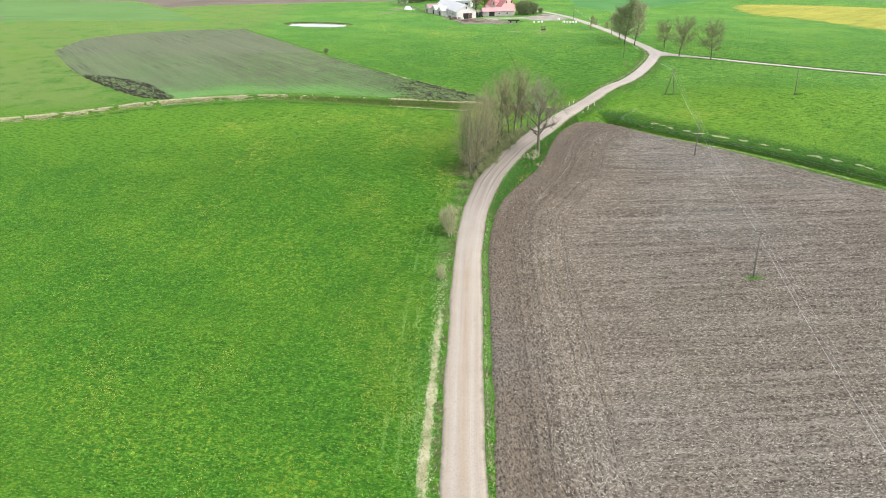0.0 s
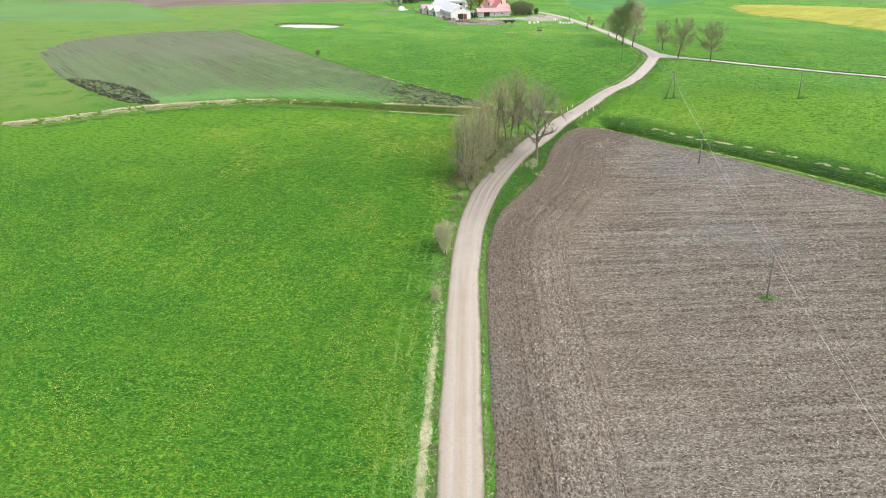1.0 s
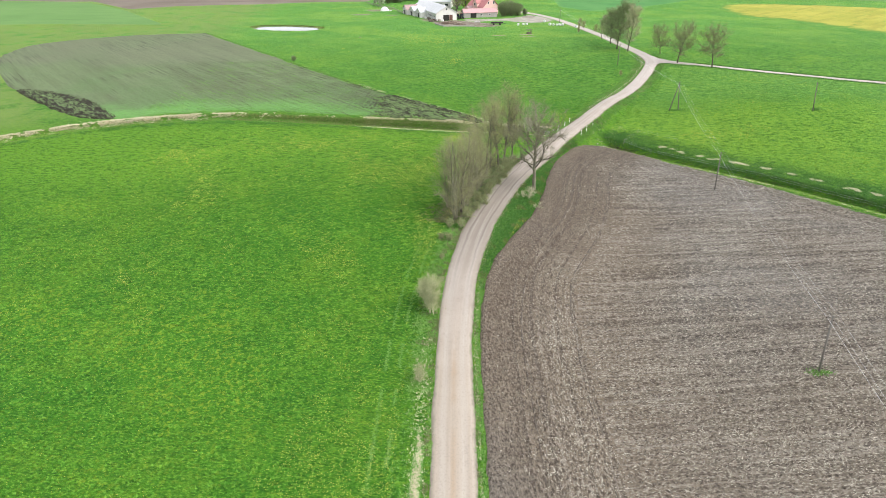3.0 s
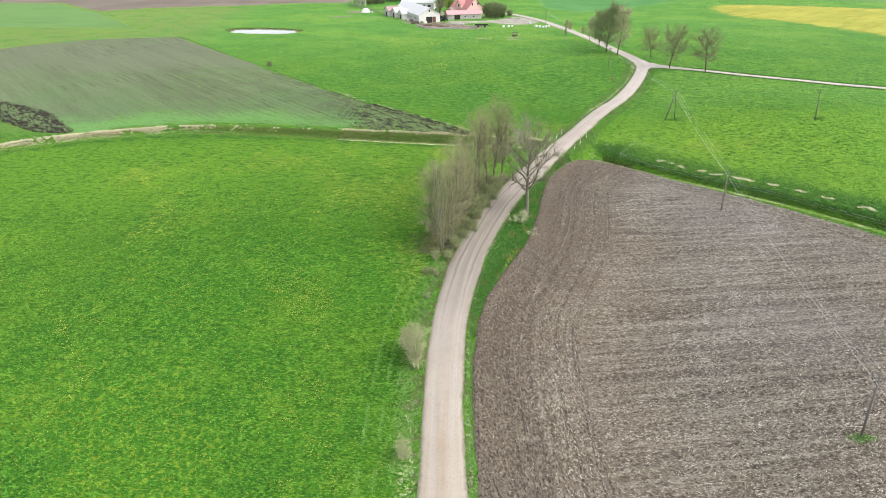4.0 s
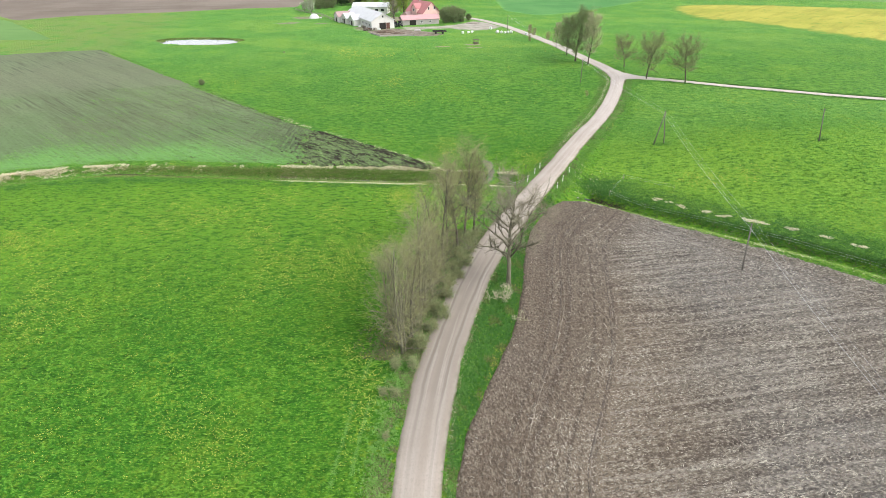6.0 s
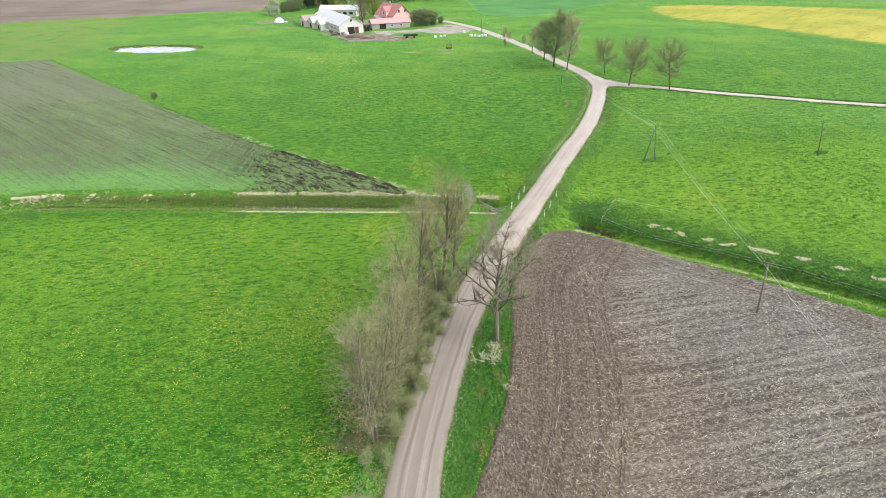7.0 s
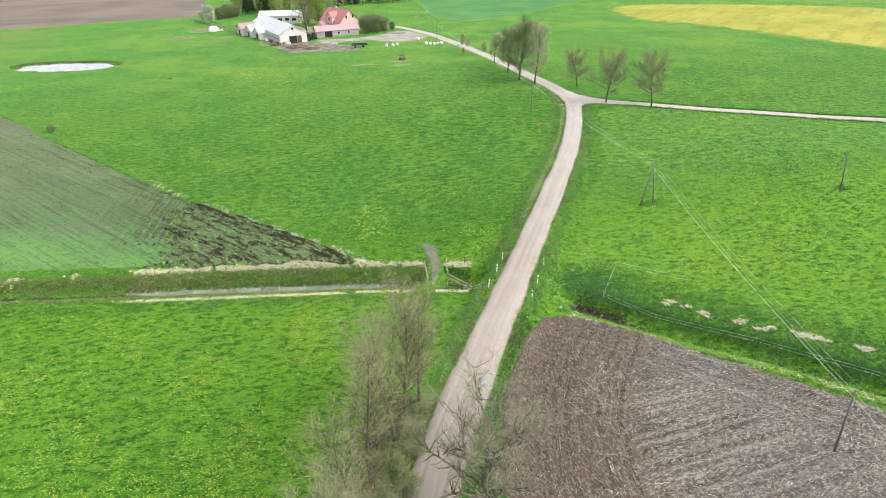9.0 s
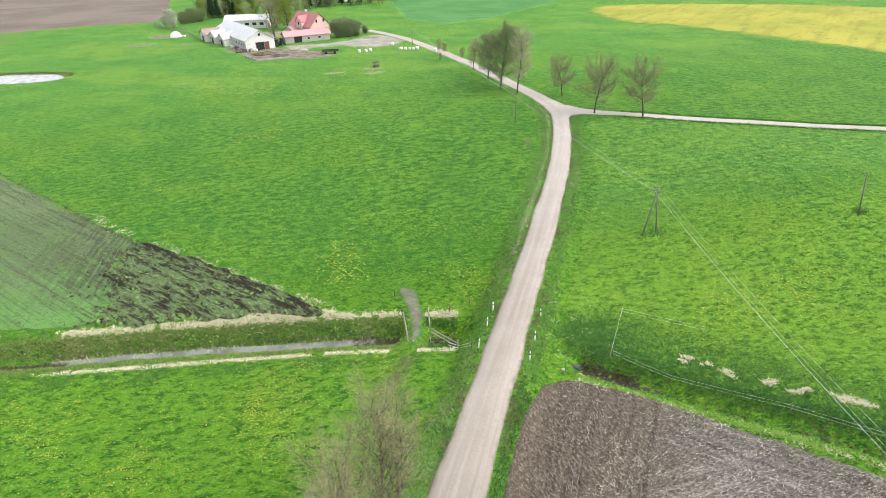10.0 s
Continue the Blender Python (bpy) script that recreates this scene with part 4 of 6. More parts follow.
triangles("pasture_grass", tufts(x[east], y[east], 0.10 * big[east], 0.16 * big[east], 2.2, 3, 0.04), EAST_BLADE, "short bright pasture grass tufts", "grass")


def along(line, n, off, sd, start=0.0, end=1.0):
    """n places beside a line, off to its right."""
    d = np.gradient(line, axis=0)
    d /= np.linalg.norm(d, axis=1)[:, None]
    i = rng.uniform(start, end, n) * (len(line) - 1.001)
    k = i.astype(int)
    p = line[k] + (line[k + 1] - line[k]) * (i - k)[:, None]
    o = off + rng.normal(0, sd, n)
    return p[:, 0] + d[k, 1] * o, p[:, 1] - d[k, 0] * o


# verges of the lane
near_lane = lane_line[(lane_line[:, 1] > 20) & (lane_line[:, 1] < 235)]
vx, vy = np.concatenate([along(near_lane, 22000, -3.7, 0.8), along(near_lane, 19000, 3.2, 0.55)], axis=1)
keep = ~inside(vx, vy, plough_ring) & (distance(vx, vy, lane_line[::2]) > 2.15) & (distance(vx, vy, side_line[:20]) > 2.6)
wedge = (distance(vx, vy, plough_edge) < 6) & (vy > 88) & (vy < 141)
keep &= ~wedge | (rng.uniform(0, 1, len(vx)) < 0.3)
vx, vy = vx[keep], vy[keep]
strip = ~((vx < 0.3) & (vy > 33) & (vy < 66) & (vx > -2.6)) | (rng.uniform(0, 1, len(vx)) < 0.25)
triangles("verge_grass", tufts(vx[strip], vy[strip], 0.125 * (1 + 0.5 * ripple(vx[strip], vy[strip], 3, 43)), 0.17, 1.4), LUSH, "long uneven grass along the lane's verges", "grass")
x, y = scatter(60000, 6, 34, 84, 141)
keep = ~inside(x, y, plough_ring) & (distance(x, y, lane_line[::2]) > 2.4) & (distance(x, y, plough_edge) < 6)
x, y = x[keep], y[keep]
dead = ripple(x, y, 4, 59) + 0.5 * ripple(x, y, 1.6, 60) > 0.55
triangles("verge_grass", tufts(x[~dead], y[~dead], 0.2, 0.15, 1.2), DEEP, "rank dark grass between the lane and the ploughed field", "grass")
triangles("verge_grass", tufts(x[dead], y[dead], 0.22, 0.15, 1.1), RANK, "dull brown-tinged weeds on the lane's verge", "weeds")
x, y = np.concatenate([along(near_lane, 1500, -3.3, 0.5, 0.0, 0.25), along(near_lane, 900, 2.5, 0.12, 0.0, 0.5), along(near_lane, 1800, -2.9, 0.3, 0.68, 1.0)], axis=1)
triangles("dry_verge_grass", tufts(x, y, 0.13, 0.06, 1.3), STRAW, "bleached dead grass in the lane's verges", "dry grass")

# leaf litter and dead stems under the row of trees
row_line = curve([(5.2, 101.5), (6.2, 105), (8.2, 110), (11.4, 117), (14.6, 124), (18.4, 131.5)], 1.0)
x, y = along(row_line, 30000, 0.3, 1.9)
keep = (distance(x, y, lane_line[::2]) > 2.3) & (ripple(x, y, 3, 55) + rng.normal(0, 0.5, len(x)) > -0.5)
triangles("leaf_litter", tufts(x[keep], y[keep], 0.17, 0.13, 1.6), LITTER, "brown dead stems and leaf litter under bare trees", "litter")
x, y = np.concatenate([along(near_lane, 9000, -2.35, 0.28), along(near_lane, 9000, 2.35, 0.25), along(near_lane, 5000, -3.6, 0.7, 0.5, 1.0), along(near_lane, 5000, 3.4, 0.7, 0.5, 1.0)], axis=1)
bx, by = along(near_lane, 3500, -3.3, 0.7, 0.24, 0.36)
x, y = np.concatenate([x, bx]), np.concatenate([y, by])
keep = ~inside(x, y, plough_ring) & (ripple(x, y, 2.4, 56) + 0.8 * ripple(x, y, 11, 57) > 0.05) & (distance(x, y, side_line[:20]) > 3)
triangles("verge_litter", tufts(x[keep], y[keep], 0.11, 0.11, 1.8), LITTER, "dull worn grass fringing the gravel", "dry grass")
x, y = np.concatenate([along(near_lane, 5000, -2.2, 0.16), along(near_lane, 5000, 2.2, 0.16)], axis=1)
keep = ripple(x, y, 1.7, 58) > 0.25
triangles("verge_grass", tufts(x[keep], y[keep], 0.10, 0.11, 1.6), LUSH, "grass creeping over the gravel's edge", "grass")

# ditch banks
wd = ditch_w[ditch_w[:, 0] > -135]
x, y = np.concatenate([along(wd, 16000, -3.4, 0.20), along(wd, 3000, -3.7, 0.3, 0.70, 1.0), along(ditch_w[(ditch_w[:, 0] > -2) & (ditch_w[:, 0] < 17)], 2200, -3.9, 0.45), along(wd, 9000, -2.3, 0.8, 0.0, 0.5), along(wd, 9000, -2.7, 0.7, 0.3, 0.74), along(wd, 1500, -1.9, 0.9)], axis=1)
keep = (distance(x, y, np.array(FORD)) > 1.5) & (ripple(x, y, 7, 44) + 0.8 * ripple(x, y, 2.2, 45) > np.where(x > -14, -1.0, -0.4)) & ((x > -14) | (x < -50) | (ripple(x, y * 0.3, 6.5, 96) + 0.9 * ripple(x, y * 0.4, 1.4, 98) > 0.38))
triangles("dry_bank_grass", tufts(x[keep], y[keep], 0.10, np.where(x[keep] < -40, 0.2, 0.12), 3.0), STRAW, "bleached dry grass clumps along the ditch edge", "dry grass")
x, y = along(wd, 15000, 3.5, 0.20, 0.25, 1.0)
keep = (distance(x, y, np.array(FORD)) > 1.5) & (ripple(x, y, 9, 46) > -0.85) & (x > -13 + rng.normal(0, 2, len(x)))
triangles("dry_bank_grass", tufts(x[keep], y[keep], 0.07, 0.10, 3.2), STRAW, "thin pale line of flattened dead grass", "dry grass")
x, y = np.concatenate([along(wd, 20000, -1.9, 0.7), along(wd, 9000, 2.4, 0.5)], axis=1)
keep = (distance(x, y, np.array(FORD)) > 1.3) & (distance(x, y, np.array([(28.5, 155.0), (31.0, 153.6)])) > 1.3) & (distance(x, y, lane_line[::2]) > 2.9) & (rng.uniform(0, 1, len(x)) < np.clip((x + 60) / 35, 0.15, 1))
x, y = x[keep], y[keep]
triangles("bank_grass", tufts(x[x < 27], y[x < 27], 0.26, 0.14, 1.0), BANK, "olive rank grass on the ditch banks", "grass")
triangles("bank_grass", tufts(x[x >= 27], y[x >= 27], 0.26, 0.14, 1.0), DEEP, "dark rank grass in the ditch by the culvert", "grass")
x, y = along(wet, 1100, -0.8, 0.22)
triangles("ditch_reeds", tufts(x, y, 0.6, 0.05, 0.15, 2), LITTER, "brown dead reeds at the water's edge", "reeds")
x, y = along(wet, 240, -0.4, 0.35)
triangles("ditch_reeds", tufts(x, y, 0.55, 0.045, 0.25, 2), STRAW, "sparse dry reeds standing in the water", "reeds")
x, y = along(wd, 9000, 5.3, 0.8, 0.2, 0.95)
keep = (ripple(x, y, 5, 88) + 0.6 * ripple(x, y, 1.6, 89) > -0.1) & (distance(x, y, np.array(FORD)) > 3)
triangles("ditch_side_grass", tufts(x[keep], y[keep], 0.14, 0.13, 1.6), DEEP, "lush dark grass on the meadow's edge by the ditch", "grass")
x, y = along(ditch_w[(ditch_w[:, 0] > -52) & (ditch_w[:, 0] < -12)], 3600, 0.7, 0.28)
keep = ripple(x, y, 7, 99) > -0.45
triangles("bank_mud", tufts(x[keep], y[keep], 0.06, 0.26, 2.2, 2, 0.05), DARK_CLOD, "wet black mud along the ditch bottom", "mud")
a = rng.uniform(0.2, 3.4, 2200)
k = np.clip((a / 6.283 * 60).astype(int), 0, 58)
x, y = -66.5 + (pond_ring[k, 0] + 66.5) * 0.93 + rng.normal(0, 0.7, len(a)), pond_ring[k, 1] + 0.3 + rng.normal(0, 0.5, len(a))
triangles("pond_sedge", tufts(x, y, 0.5, 0.35, 0.6), BANK, "dark sedge along the pond's far bank", "sedge")
x, y = np.concatenate([along(near_lane, 3600, -6.0, 0.09, 0.05, 0.5), along(near_lane, 3600, -7.5, 0.09, 0.05, 0.5)], axis=1)
keep = ripple(x, y, 8, 48) > -0.2
triangles("wheel_marks", tufts(x[keep], y[keep], 0.07, 0.10, 2.4), LUSH, "flattened dull grass in old wheel marks", "grass")
x, y = scatter(26000, -26, 17, 160, 198)
ring = curve(EAST_TURN, 1.0, True)
away = np.where(inside(x, y, ring), 0, distance(x, y, ring, True))
keep = inside(x, y, seeded_ring) & (rng.uniform(0, 1, len(x)) < 0.75 * np.exp(-away / 2.2))
x, y, away = x[keep], y[keep], away[keep]
across = 0.74 * x + 0.67 * y
rim = distance(x, y, np.array(EAST_TURN[:4]))
pattern = ripple((-0.67 * x + 0.74 * y) * 0.25, across, 0.85, 49) + 0.4 * ripple(x, y, 4, 47) + 0.42 * np.exp(-rim / 2.2) - 0.08
half = pattern > 0.3 + 0.06 * away
kept = half | ((pattern < -0.1) & (away < 0.4))
x, y, pattern = x[kept], y[kept], pattern[kept]
half = pattern > 0.3
pick = half & (rng.uniform(0, 1, len(x)) < 0.55)
triangles("turned_clods", lumps(x[pick], y[pick], rng.uniform(0.12, 0.36, pick.sum()), 0.20), TURF_CLOD, "dark upturned clods of turf", "clods")
pick = ~half & (rng.uniform(0, 1, len(x)) < 0.30)
triangles("turned_sods", lumps(x[pick], y[pick], rng.uniform(0.14, 0.36, pick.sum()), 0.20), SOD, "green turf sods lying among dark clods", "sods")
triangles("turned_grass", tufts(x[~half], y[~half], 0.16, 0.16, 1.4, 3, 0.20), LUSH, "green tufts among the turned sods", "grass")
# dark mud below the pipe; in the western pit its colour carries the shade
x, y = np.concatenate([along(ditch_e[:4], 2400, -0.1, 0.55), along(ditch_e[:60], 2600, 0.2, 0.25), along(ditch_w[-6:], 2200, 0.2, 0.8)], axis=1)
keep = (distance(x, y, lane_line) > 3.2) & (distance(x, y, np.array(FORD)) > 1.6) & ((x < 48) | (ripple(x, y, 6, 63) > -0.1))
triangles("bank_mud", tufts(x[keep], y[keep], 0.07, 0.30, 2.2, 2, 0.03), DARK_CLOD, "bare dark mud by the culvert, coloured for the pit's shade too", "mud")
ne = curve([(-102, 316), (-64.5, 265), (-40, 231.6), (-25, 211.6), (-9.5, 191.6), (4.3, 176.4), (16.6, 162.9)], 2.0)
x, y = along(ne, 4200, -0.4, 0.5)
keep = ripple(x, y, 6, 50) > -0.3
pale = keep & (x > -20) & (rng.uniform(0, 1, len(x)) < 0.5)
triangles("field_margin_grass", tufts(x[pale], y[pale], 0.22, 0.10, 1.4), STRAW, "bleached grass along the turned strip's margin", "dry grass")
triangles("field_margin_grass", tufts(x[keep], y[keep], 0.14, 0.12, 1.8), LUSH, "thin pale green grass along the field margin", "grass")
x, y = np.concatenate([along(np.array([(24.5, 150.5), (22.4, 147.6), (20.4, 145.2), (18.8, 141.0)]), 1500, 0.0, 0.55), along(np.array(FORD), 500, 0.6, 0.9)], axis=1)
triangles("trail_litter", tufts(x, y, 0.06, 0.12, 2.4), LITTER, "trodden dull grass where cattle walk", "grass")
trail = curve([(25.4, 298), (24.4, 275), (26.8, 250), (27.2, 222), (26.4, 190), (27.3, 173.6), (27.2, 164.5)], 2.0)
x, y = along(trail, 1300, 0.0, 0.14)
triangles("cattle_trail", tufts(x, y, 0.07, 0.13, 2.2), DEEP, "thin trodden cattle trail through the pasture", "trail")
x, y = scatter(5000, -134, -78, 170, 213)
keep = inside(x, y, curve(WEST_TURN, 1.0, True))
triangles("turned_clods", tufts(x[keep], y[keep], 0.22, 0.34, 1.0, 3, 0.15), TURF_CLOD, "dark upturned clods at the field's end", "clods")
x, y = np.concatenate([along(ditch_e[:60], 9000, -2.2, 0.7), along(ditch_e[:60], 26000, -5.8, 2.5)], axis=1)
x, y = np.concatenate([x, rng.normal(45.5, 2.6, 1800)]), np.concatenate([y, rng.normal(147.2, 2.4, 1800)])
keep = (distance(x, y, lane_line[::2]) > 3.2) & (distance(x, y, ditch_e[:4]) > 1.0) & (distance(x, y, ditch_e) > 0.7)
triangles("ditch_side_grass", tufts(x[keep], y[keep], 0.15, 0.14, 1.7, 3, 0.04), DEEP, "dark rank grass along the ditch inside the fence", "grass")
x, y = along(ditch_e[3:60], 3000, -0.3, 0.7)
triangles("ditch_litter", tufts(x, y, 0.3, 0.10, 0.7), LITTER, "brown dead stalks in the narrow ditch", "dry grass")
x, y = along(ditch_e[:60], 9000, 2.7, 0.42)
keep = ~inside(x, y, plough_ring)
triangles("margin_grass", tufts(x[keep], y[keep], 0.14, 0.13, 1.3), MARGIN, "bright grass margin beside the ploughed field", "grass")
x, y = np.concatenate([along(side_line[6:], 3200, 2.3, 0.3), along(side_line[6:], 3200, -2.3, 0.3)], axis=1)
triangles("verge_grass", tufts(x, y, 0.30, 0.22, 1.0), DEEP, "dark rank grass along the side road", "grass")
x, y = along(ditch_e[:60], 2600, 3.1, 0.30)
keep = (ripple(x, y, 2.0, 97) > 0.1) & (distance(x, y, lane_line[::2]) > 3)
triangles("margin_straw", tufts(x[keep], y[keep], 0.10, 0.06, 2.0, 2, 0.1), STRAW, "dead straw caught in the field's margin", "dry grass")
cl = [(53.0, 140.0, 0.8), (53.8, 140.3, 0.6), (55.3, 138.8, 0.5), (56.6, 137.1, 0.9), (59.2, 134.7, 1.0), (60.8, 132.7, 0.7), (62.0, 132.6, 0.5), (64.6, 130.4, 1.0), (66.0, 128.9, 1.1), (69.0, 126.3, 1.0), (71.8, 122.8, 1.0), (75, 118.8, 1.0), (78.3, 114.6, 1.2), (81.5, 111.4, 1.0), (84.4, 108.2, 1.1), (88, 104.2, 1.0)]


def tussock(cx, cy, r):
    """A broken clump of flattened grass drawn out along the ditch."""
    u, w = [], []
    for _ in range(5):
        k, a = int(rng.uniform(10, 50) * r), rng.normal(0, 0.6 * r, 2)
        u.append(a[0] + rng.normal(0, 0.20 * r, k)), w.append(0.42 * a[1] + rng.normal(0, 0.13 * r, k))
    u, w = np.concatenate(u), np.concatenate(w)
    return cx + 0.73 * u + 0.68 * w, cy - 0.68 * u + 0.73 * w


pts = [tussock(cx, cy, r) for cx, cy, r in cl]
x, y = np.concatenate([p[0] for p in pts]), np.concatenate([p[1] for p in pts])
triangles("dry_tussocks", tufts(x, y, 0.14, 0.10, 1.9, 3, 0.08), STRAW, "bleached flattened tussocks of dead grass", "dry grass")
x, y = scatter(1500, 39.5, 49, 143.5, 157)
keep = (distance(x, y, lane_line[::2]) > 3.2) & (ripple(x, y, 4, 47) > 0.1)
triangles("dry_tussocks", tufts(x[keep], y[keep], 0.12, 0.07, 1.8), STRAW, "sparse bleached grass by the culvert", "dry grass")


# shoots and crumbs of the seeded field
x, y = scatter(150000, -75, 12, 168, 245)
keep = inside(x, y, seeded_ring)
x, y = x[keep], y[keep]
row = ripple((-0.63 * x + 0.78 * y) * 0.06, 0.78 * x + 0.63 * y, 1.5, 77) + 0.5 * ripple(x, y, 14, 78) + 0.35 * np.clip((190 - y) / 15, -1, 1)
chance = rng.uniform(0, 1, len(x))
green, dark = chance < np.clip(row * 0.8 + 0.15, 0.03, 0.8), chance < np.clip(-row * 0.7 - 0.05, 0.0, 0.6) * np.clip((x + 80) / 50, 0.1, 1)
triangles("crop_shoots", tufts(x[green], y[green], 0.09, 0.12, 1.5, 2, 0.10), LUSH, "thin green shoots in drilled rows", "crop")
triangles("crop_crumbs", tufts(x[dark & ~green], y[dark & ~green], 0.10, 0.16, 1.0, 2, 0.09), TURF_CLOD, "dark soil crumbs between the crop rows", "clods")


# dandelions
def flowers(name, x, y, size, up, label):
    z = height(x, y) + up
    a = rng.uniform(0, 6.28, len(x))
    r = size * rng.uniform(0.7, 1.3, len(x))
    tri = []
    for k in range(3):
        p = [np.stack([x + r * np.cos(a + t), y + r * np.sin(a + t), z - 0.01], 1) for t in (2.094 * k, 2.094 * (k + 1))]
        tri.append(np.stack([np.stack([x, y, z + r * 0.45], 1), p[0], p[1]], 1))
    triangles(name, np.concatenate(tri), FLOWER, label, "dandelions")


x, y = scatter(420000, -60, 22, 26, 160)
clump = ripple(x, y, 4.0, 51) * 0.4 + ripple(x, y, 1.2, 54) * 0.3 + ripple(x, y, 16, 52) * 0.5 + ripple(x, y, 45, 53) * 0.35 + 0.35 * hump(x, y, -2, 135, 22, 22) + 0.65 * hump(x, y, -5.5, 45, 4.5, 24) + 0.75 * hump(x, y, 2, 126, 7, 12) + 0.35 * hump(x, y, 14, 150, 9, 6)
keep = (rng.uniform(0, 1, len(x)) < np.clip((clump - 0.26) * 1.2, 0.022, 0.75)) & free_meadow(x, y) & (distance(x, y, near_lane[::2]) > 5.2)
keep &= rng.uniform(0, 1, len(x)) < np.clip((150 - y) / 50, 0.6, 1)
flowers("dandelions", x[keep], y[keep], 0.045 + 0.02 * np.clip((y[keep] - 80) / 40, 0, 1), 0.20, "yellow dandelion heads in the meadow")
x, y = scatter(230000, -60, 130, 140, 310)
clump = ripple(x, y, 5, 61) * 0.5 + ripple(x, y, 22, 62) * 0.5 + 1.3 * hump(x, y, 67, 144.5, 12, 4.5) + 1.5 * hump(x, y, 36.5, 162.5, 3.5, 5) + 1.4 * hump(x, y, 20, 173, 6, 6) + 1.1 * hump(x, y, 7, 283, 13, 9) + 0.9 * hump(x, y, -6, 296, 12, 8) + 1.0 * hump(x, y, 12, 237, 9, 9) + 0.5 * hump(x, y, 48, 292, 16, 9)
keep = (rng.uniform(0, 1, len(x)) < np.clip((clump - 0.52) * 0.9, 0.004, 0.7)) & free_meadow(x, y)
flowers("pasture_dandelions", x[keep], y[keep], 0.11, 0.24, "yellow dandelion heads in the pasture")

# crop residue and clods on the ploughed field
x, y = scatter(260000, 4, 96, 22, 142)
e = distance(x, y, plough_edge)
thick = 0.26 + 0.4 * np.exp(-((e - 8.6) / 1.6) ** 2) + (0.25 + 0.2 * np.clip((e - 9) / 6, 0, 1)) * np.clip((78 - y) / 30, 0, 1) + 0.35 * ripple(x, y * 1.6, 1.3, 75) + 0.45 * ripple(x * 0.12, y + 0.05 * x, 2.4, 71) + 0.35 * ripple(x * 0.4, y, 15, 72) - 0.35 * np.clip((9 - e) / 6, 0, 1)
thick = thick - 0.6 * np.clip((5.5 - e) / 2.5, 0, 1) - 0.5 * np.clip((y - 62) / 25, 0, 1) * np.clip((15 - e) / 8, 0, 1)
keep = inside(x, y, plough_ring) & (e > 0.4) & (rng.uniform(0, 1, len(x)) < np.clip(thick, 0.03, 1))
x, y = x[keep], y[keep]
z = height(x, y) + 0.27 + furrows(x, y) * 0.6 + 0.03
a = np.where(distance(x, y, plough_edge) > 11, rng.normal(0.0, 0.6, len(x)), rng.uniform(0, 6.28, len(x)))
l, w = rng.uniform(0.05, 0.20, len(x)) * (1 + np.hypot(x, y - 40) / 500), rng.uniform(0.012, 0.034, len(x))
p = np.stack([x + np.cos(a) * l, y + np.sin(a) * l, z + rng.uniform(0, 0.07, len(x))], 1)
q = np.stack([x - np.cos(a) * l - np.sin(a) * w, y - np.sin(a) * l + np.cos(a) * w, z], 1)
r = np.stack([x - np.cos(a) * l * 0.6 + np.sin(a) * w, y - np.sin(a) * l * 0.6 - np.cos(a) * w, z + 0.02], 1)
far_x, far_y = scatter(190000, 8, 96, 26, 142)
e, en = distance(far_x, far_y, plough_edge), distance(far_x, far_y, curve(PLOUGH_N, 2.0))
# straw lies along the way the soil was worked
lie = np.where(e < 12, 1.35, np.where(en < 8, -0.87, -0.05))
across_rows = np.where(e < 12, e * 1.6, np.where(en < 8, en * 1.4, far_y + 0.05 * far_x))
along_rows = np.where(e < 12, far_y, far_x) * 0.10
lines = 0.9 * ripple(along_rows, across_rows, 2.2, 73) + 0.5 * ripple(far_x, far_y, 2.4, 76) + 0.3 * ripple(far_x, far_y, 20, 74)
keep = inside(far_x, far_y, plough_ring) & (e > 3.5) & (rng.uniform(0, 1, len(e)) < np.clip(1.0 * lines - 0.12, 0.02, 1) * np.clip((far_y - 18) / 70, 0.3, 1))
far_x, far_y, lie = far_x[keep], far_y[keep], lie[keep]
far_z = height(far_x, far_y) + 0.33
fl, fw = rng.uniform(0.07, 0.26, len(far_x)), rng.uniform(0.013, 0.032, len(far_x))
fa = lie + rng.normal(0, 0.45, len(far_x))
dash = np.stack([np.stack([far_x + np.cos(fa) * fl, far_y + np.sin(fa) * fl, far_z + 0.05], 1), np.stack([far_x - np.cos(fa) * fl, far_y - np.sin(fa) * fl + fw, far_z], 1), np.stack([far_x - np.cos(fa) * fl, far_y - np.sin(fa) * fl - fw, far_z], 1)], 1)
triangles("straw_windrows", dash, CHAFF, "longer pale straw lying in rows on the soil", "straw")
triangles("crop_residue", np.stack([p, q, r], 1), CHAFF, "pale scraps of straw strewn over the soil", "straw")
x, y = scatter(140000, 4, 90, 22, 142)
keep = inside(x, y, plough_ring) & (distance(x, y, plough_edge) > 0.3)
x, y = x[keep], y[keep]
z = height(x, y) + 0.22 + furrows(x, y) * 0.6
s = rng.uniform(0.05, 0.15, len(x)) * np.where(y > 80, 0.75, 1.0) * np.where(distance(x, y, plough_edge) < 11, 0.75, 1.0)
a = rng.uniform(0, 6.28, len(x))
top = np.stack([x + rng.normal(0, 0.3, len(x)) * s, y + rng.normal(0, 0.3, len(x)) * s, z + s * rng.uniform(0.7, 1.3, len(x))], 1)
foot = [np.stack([x + s * 1.2 * np.cos(a + k), y + s * np.sin(a + k), z - 0.02], 1) for k in (0, 2.1, 4.2)]
triangles("soil_clods", np.concatenate([np.stack([top, foot[i], foot[(i + 1) % 3]], 1) for i in range(3)]), CLOD, "crumbled clods of brown soil", "clods")


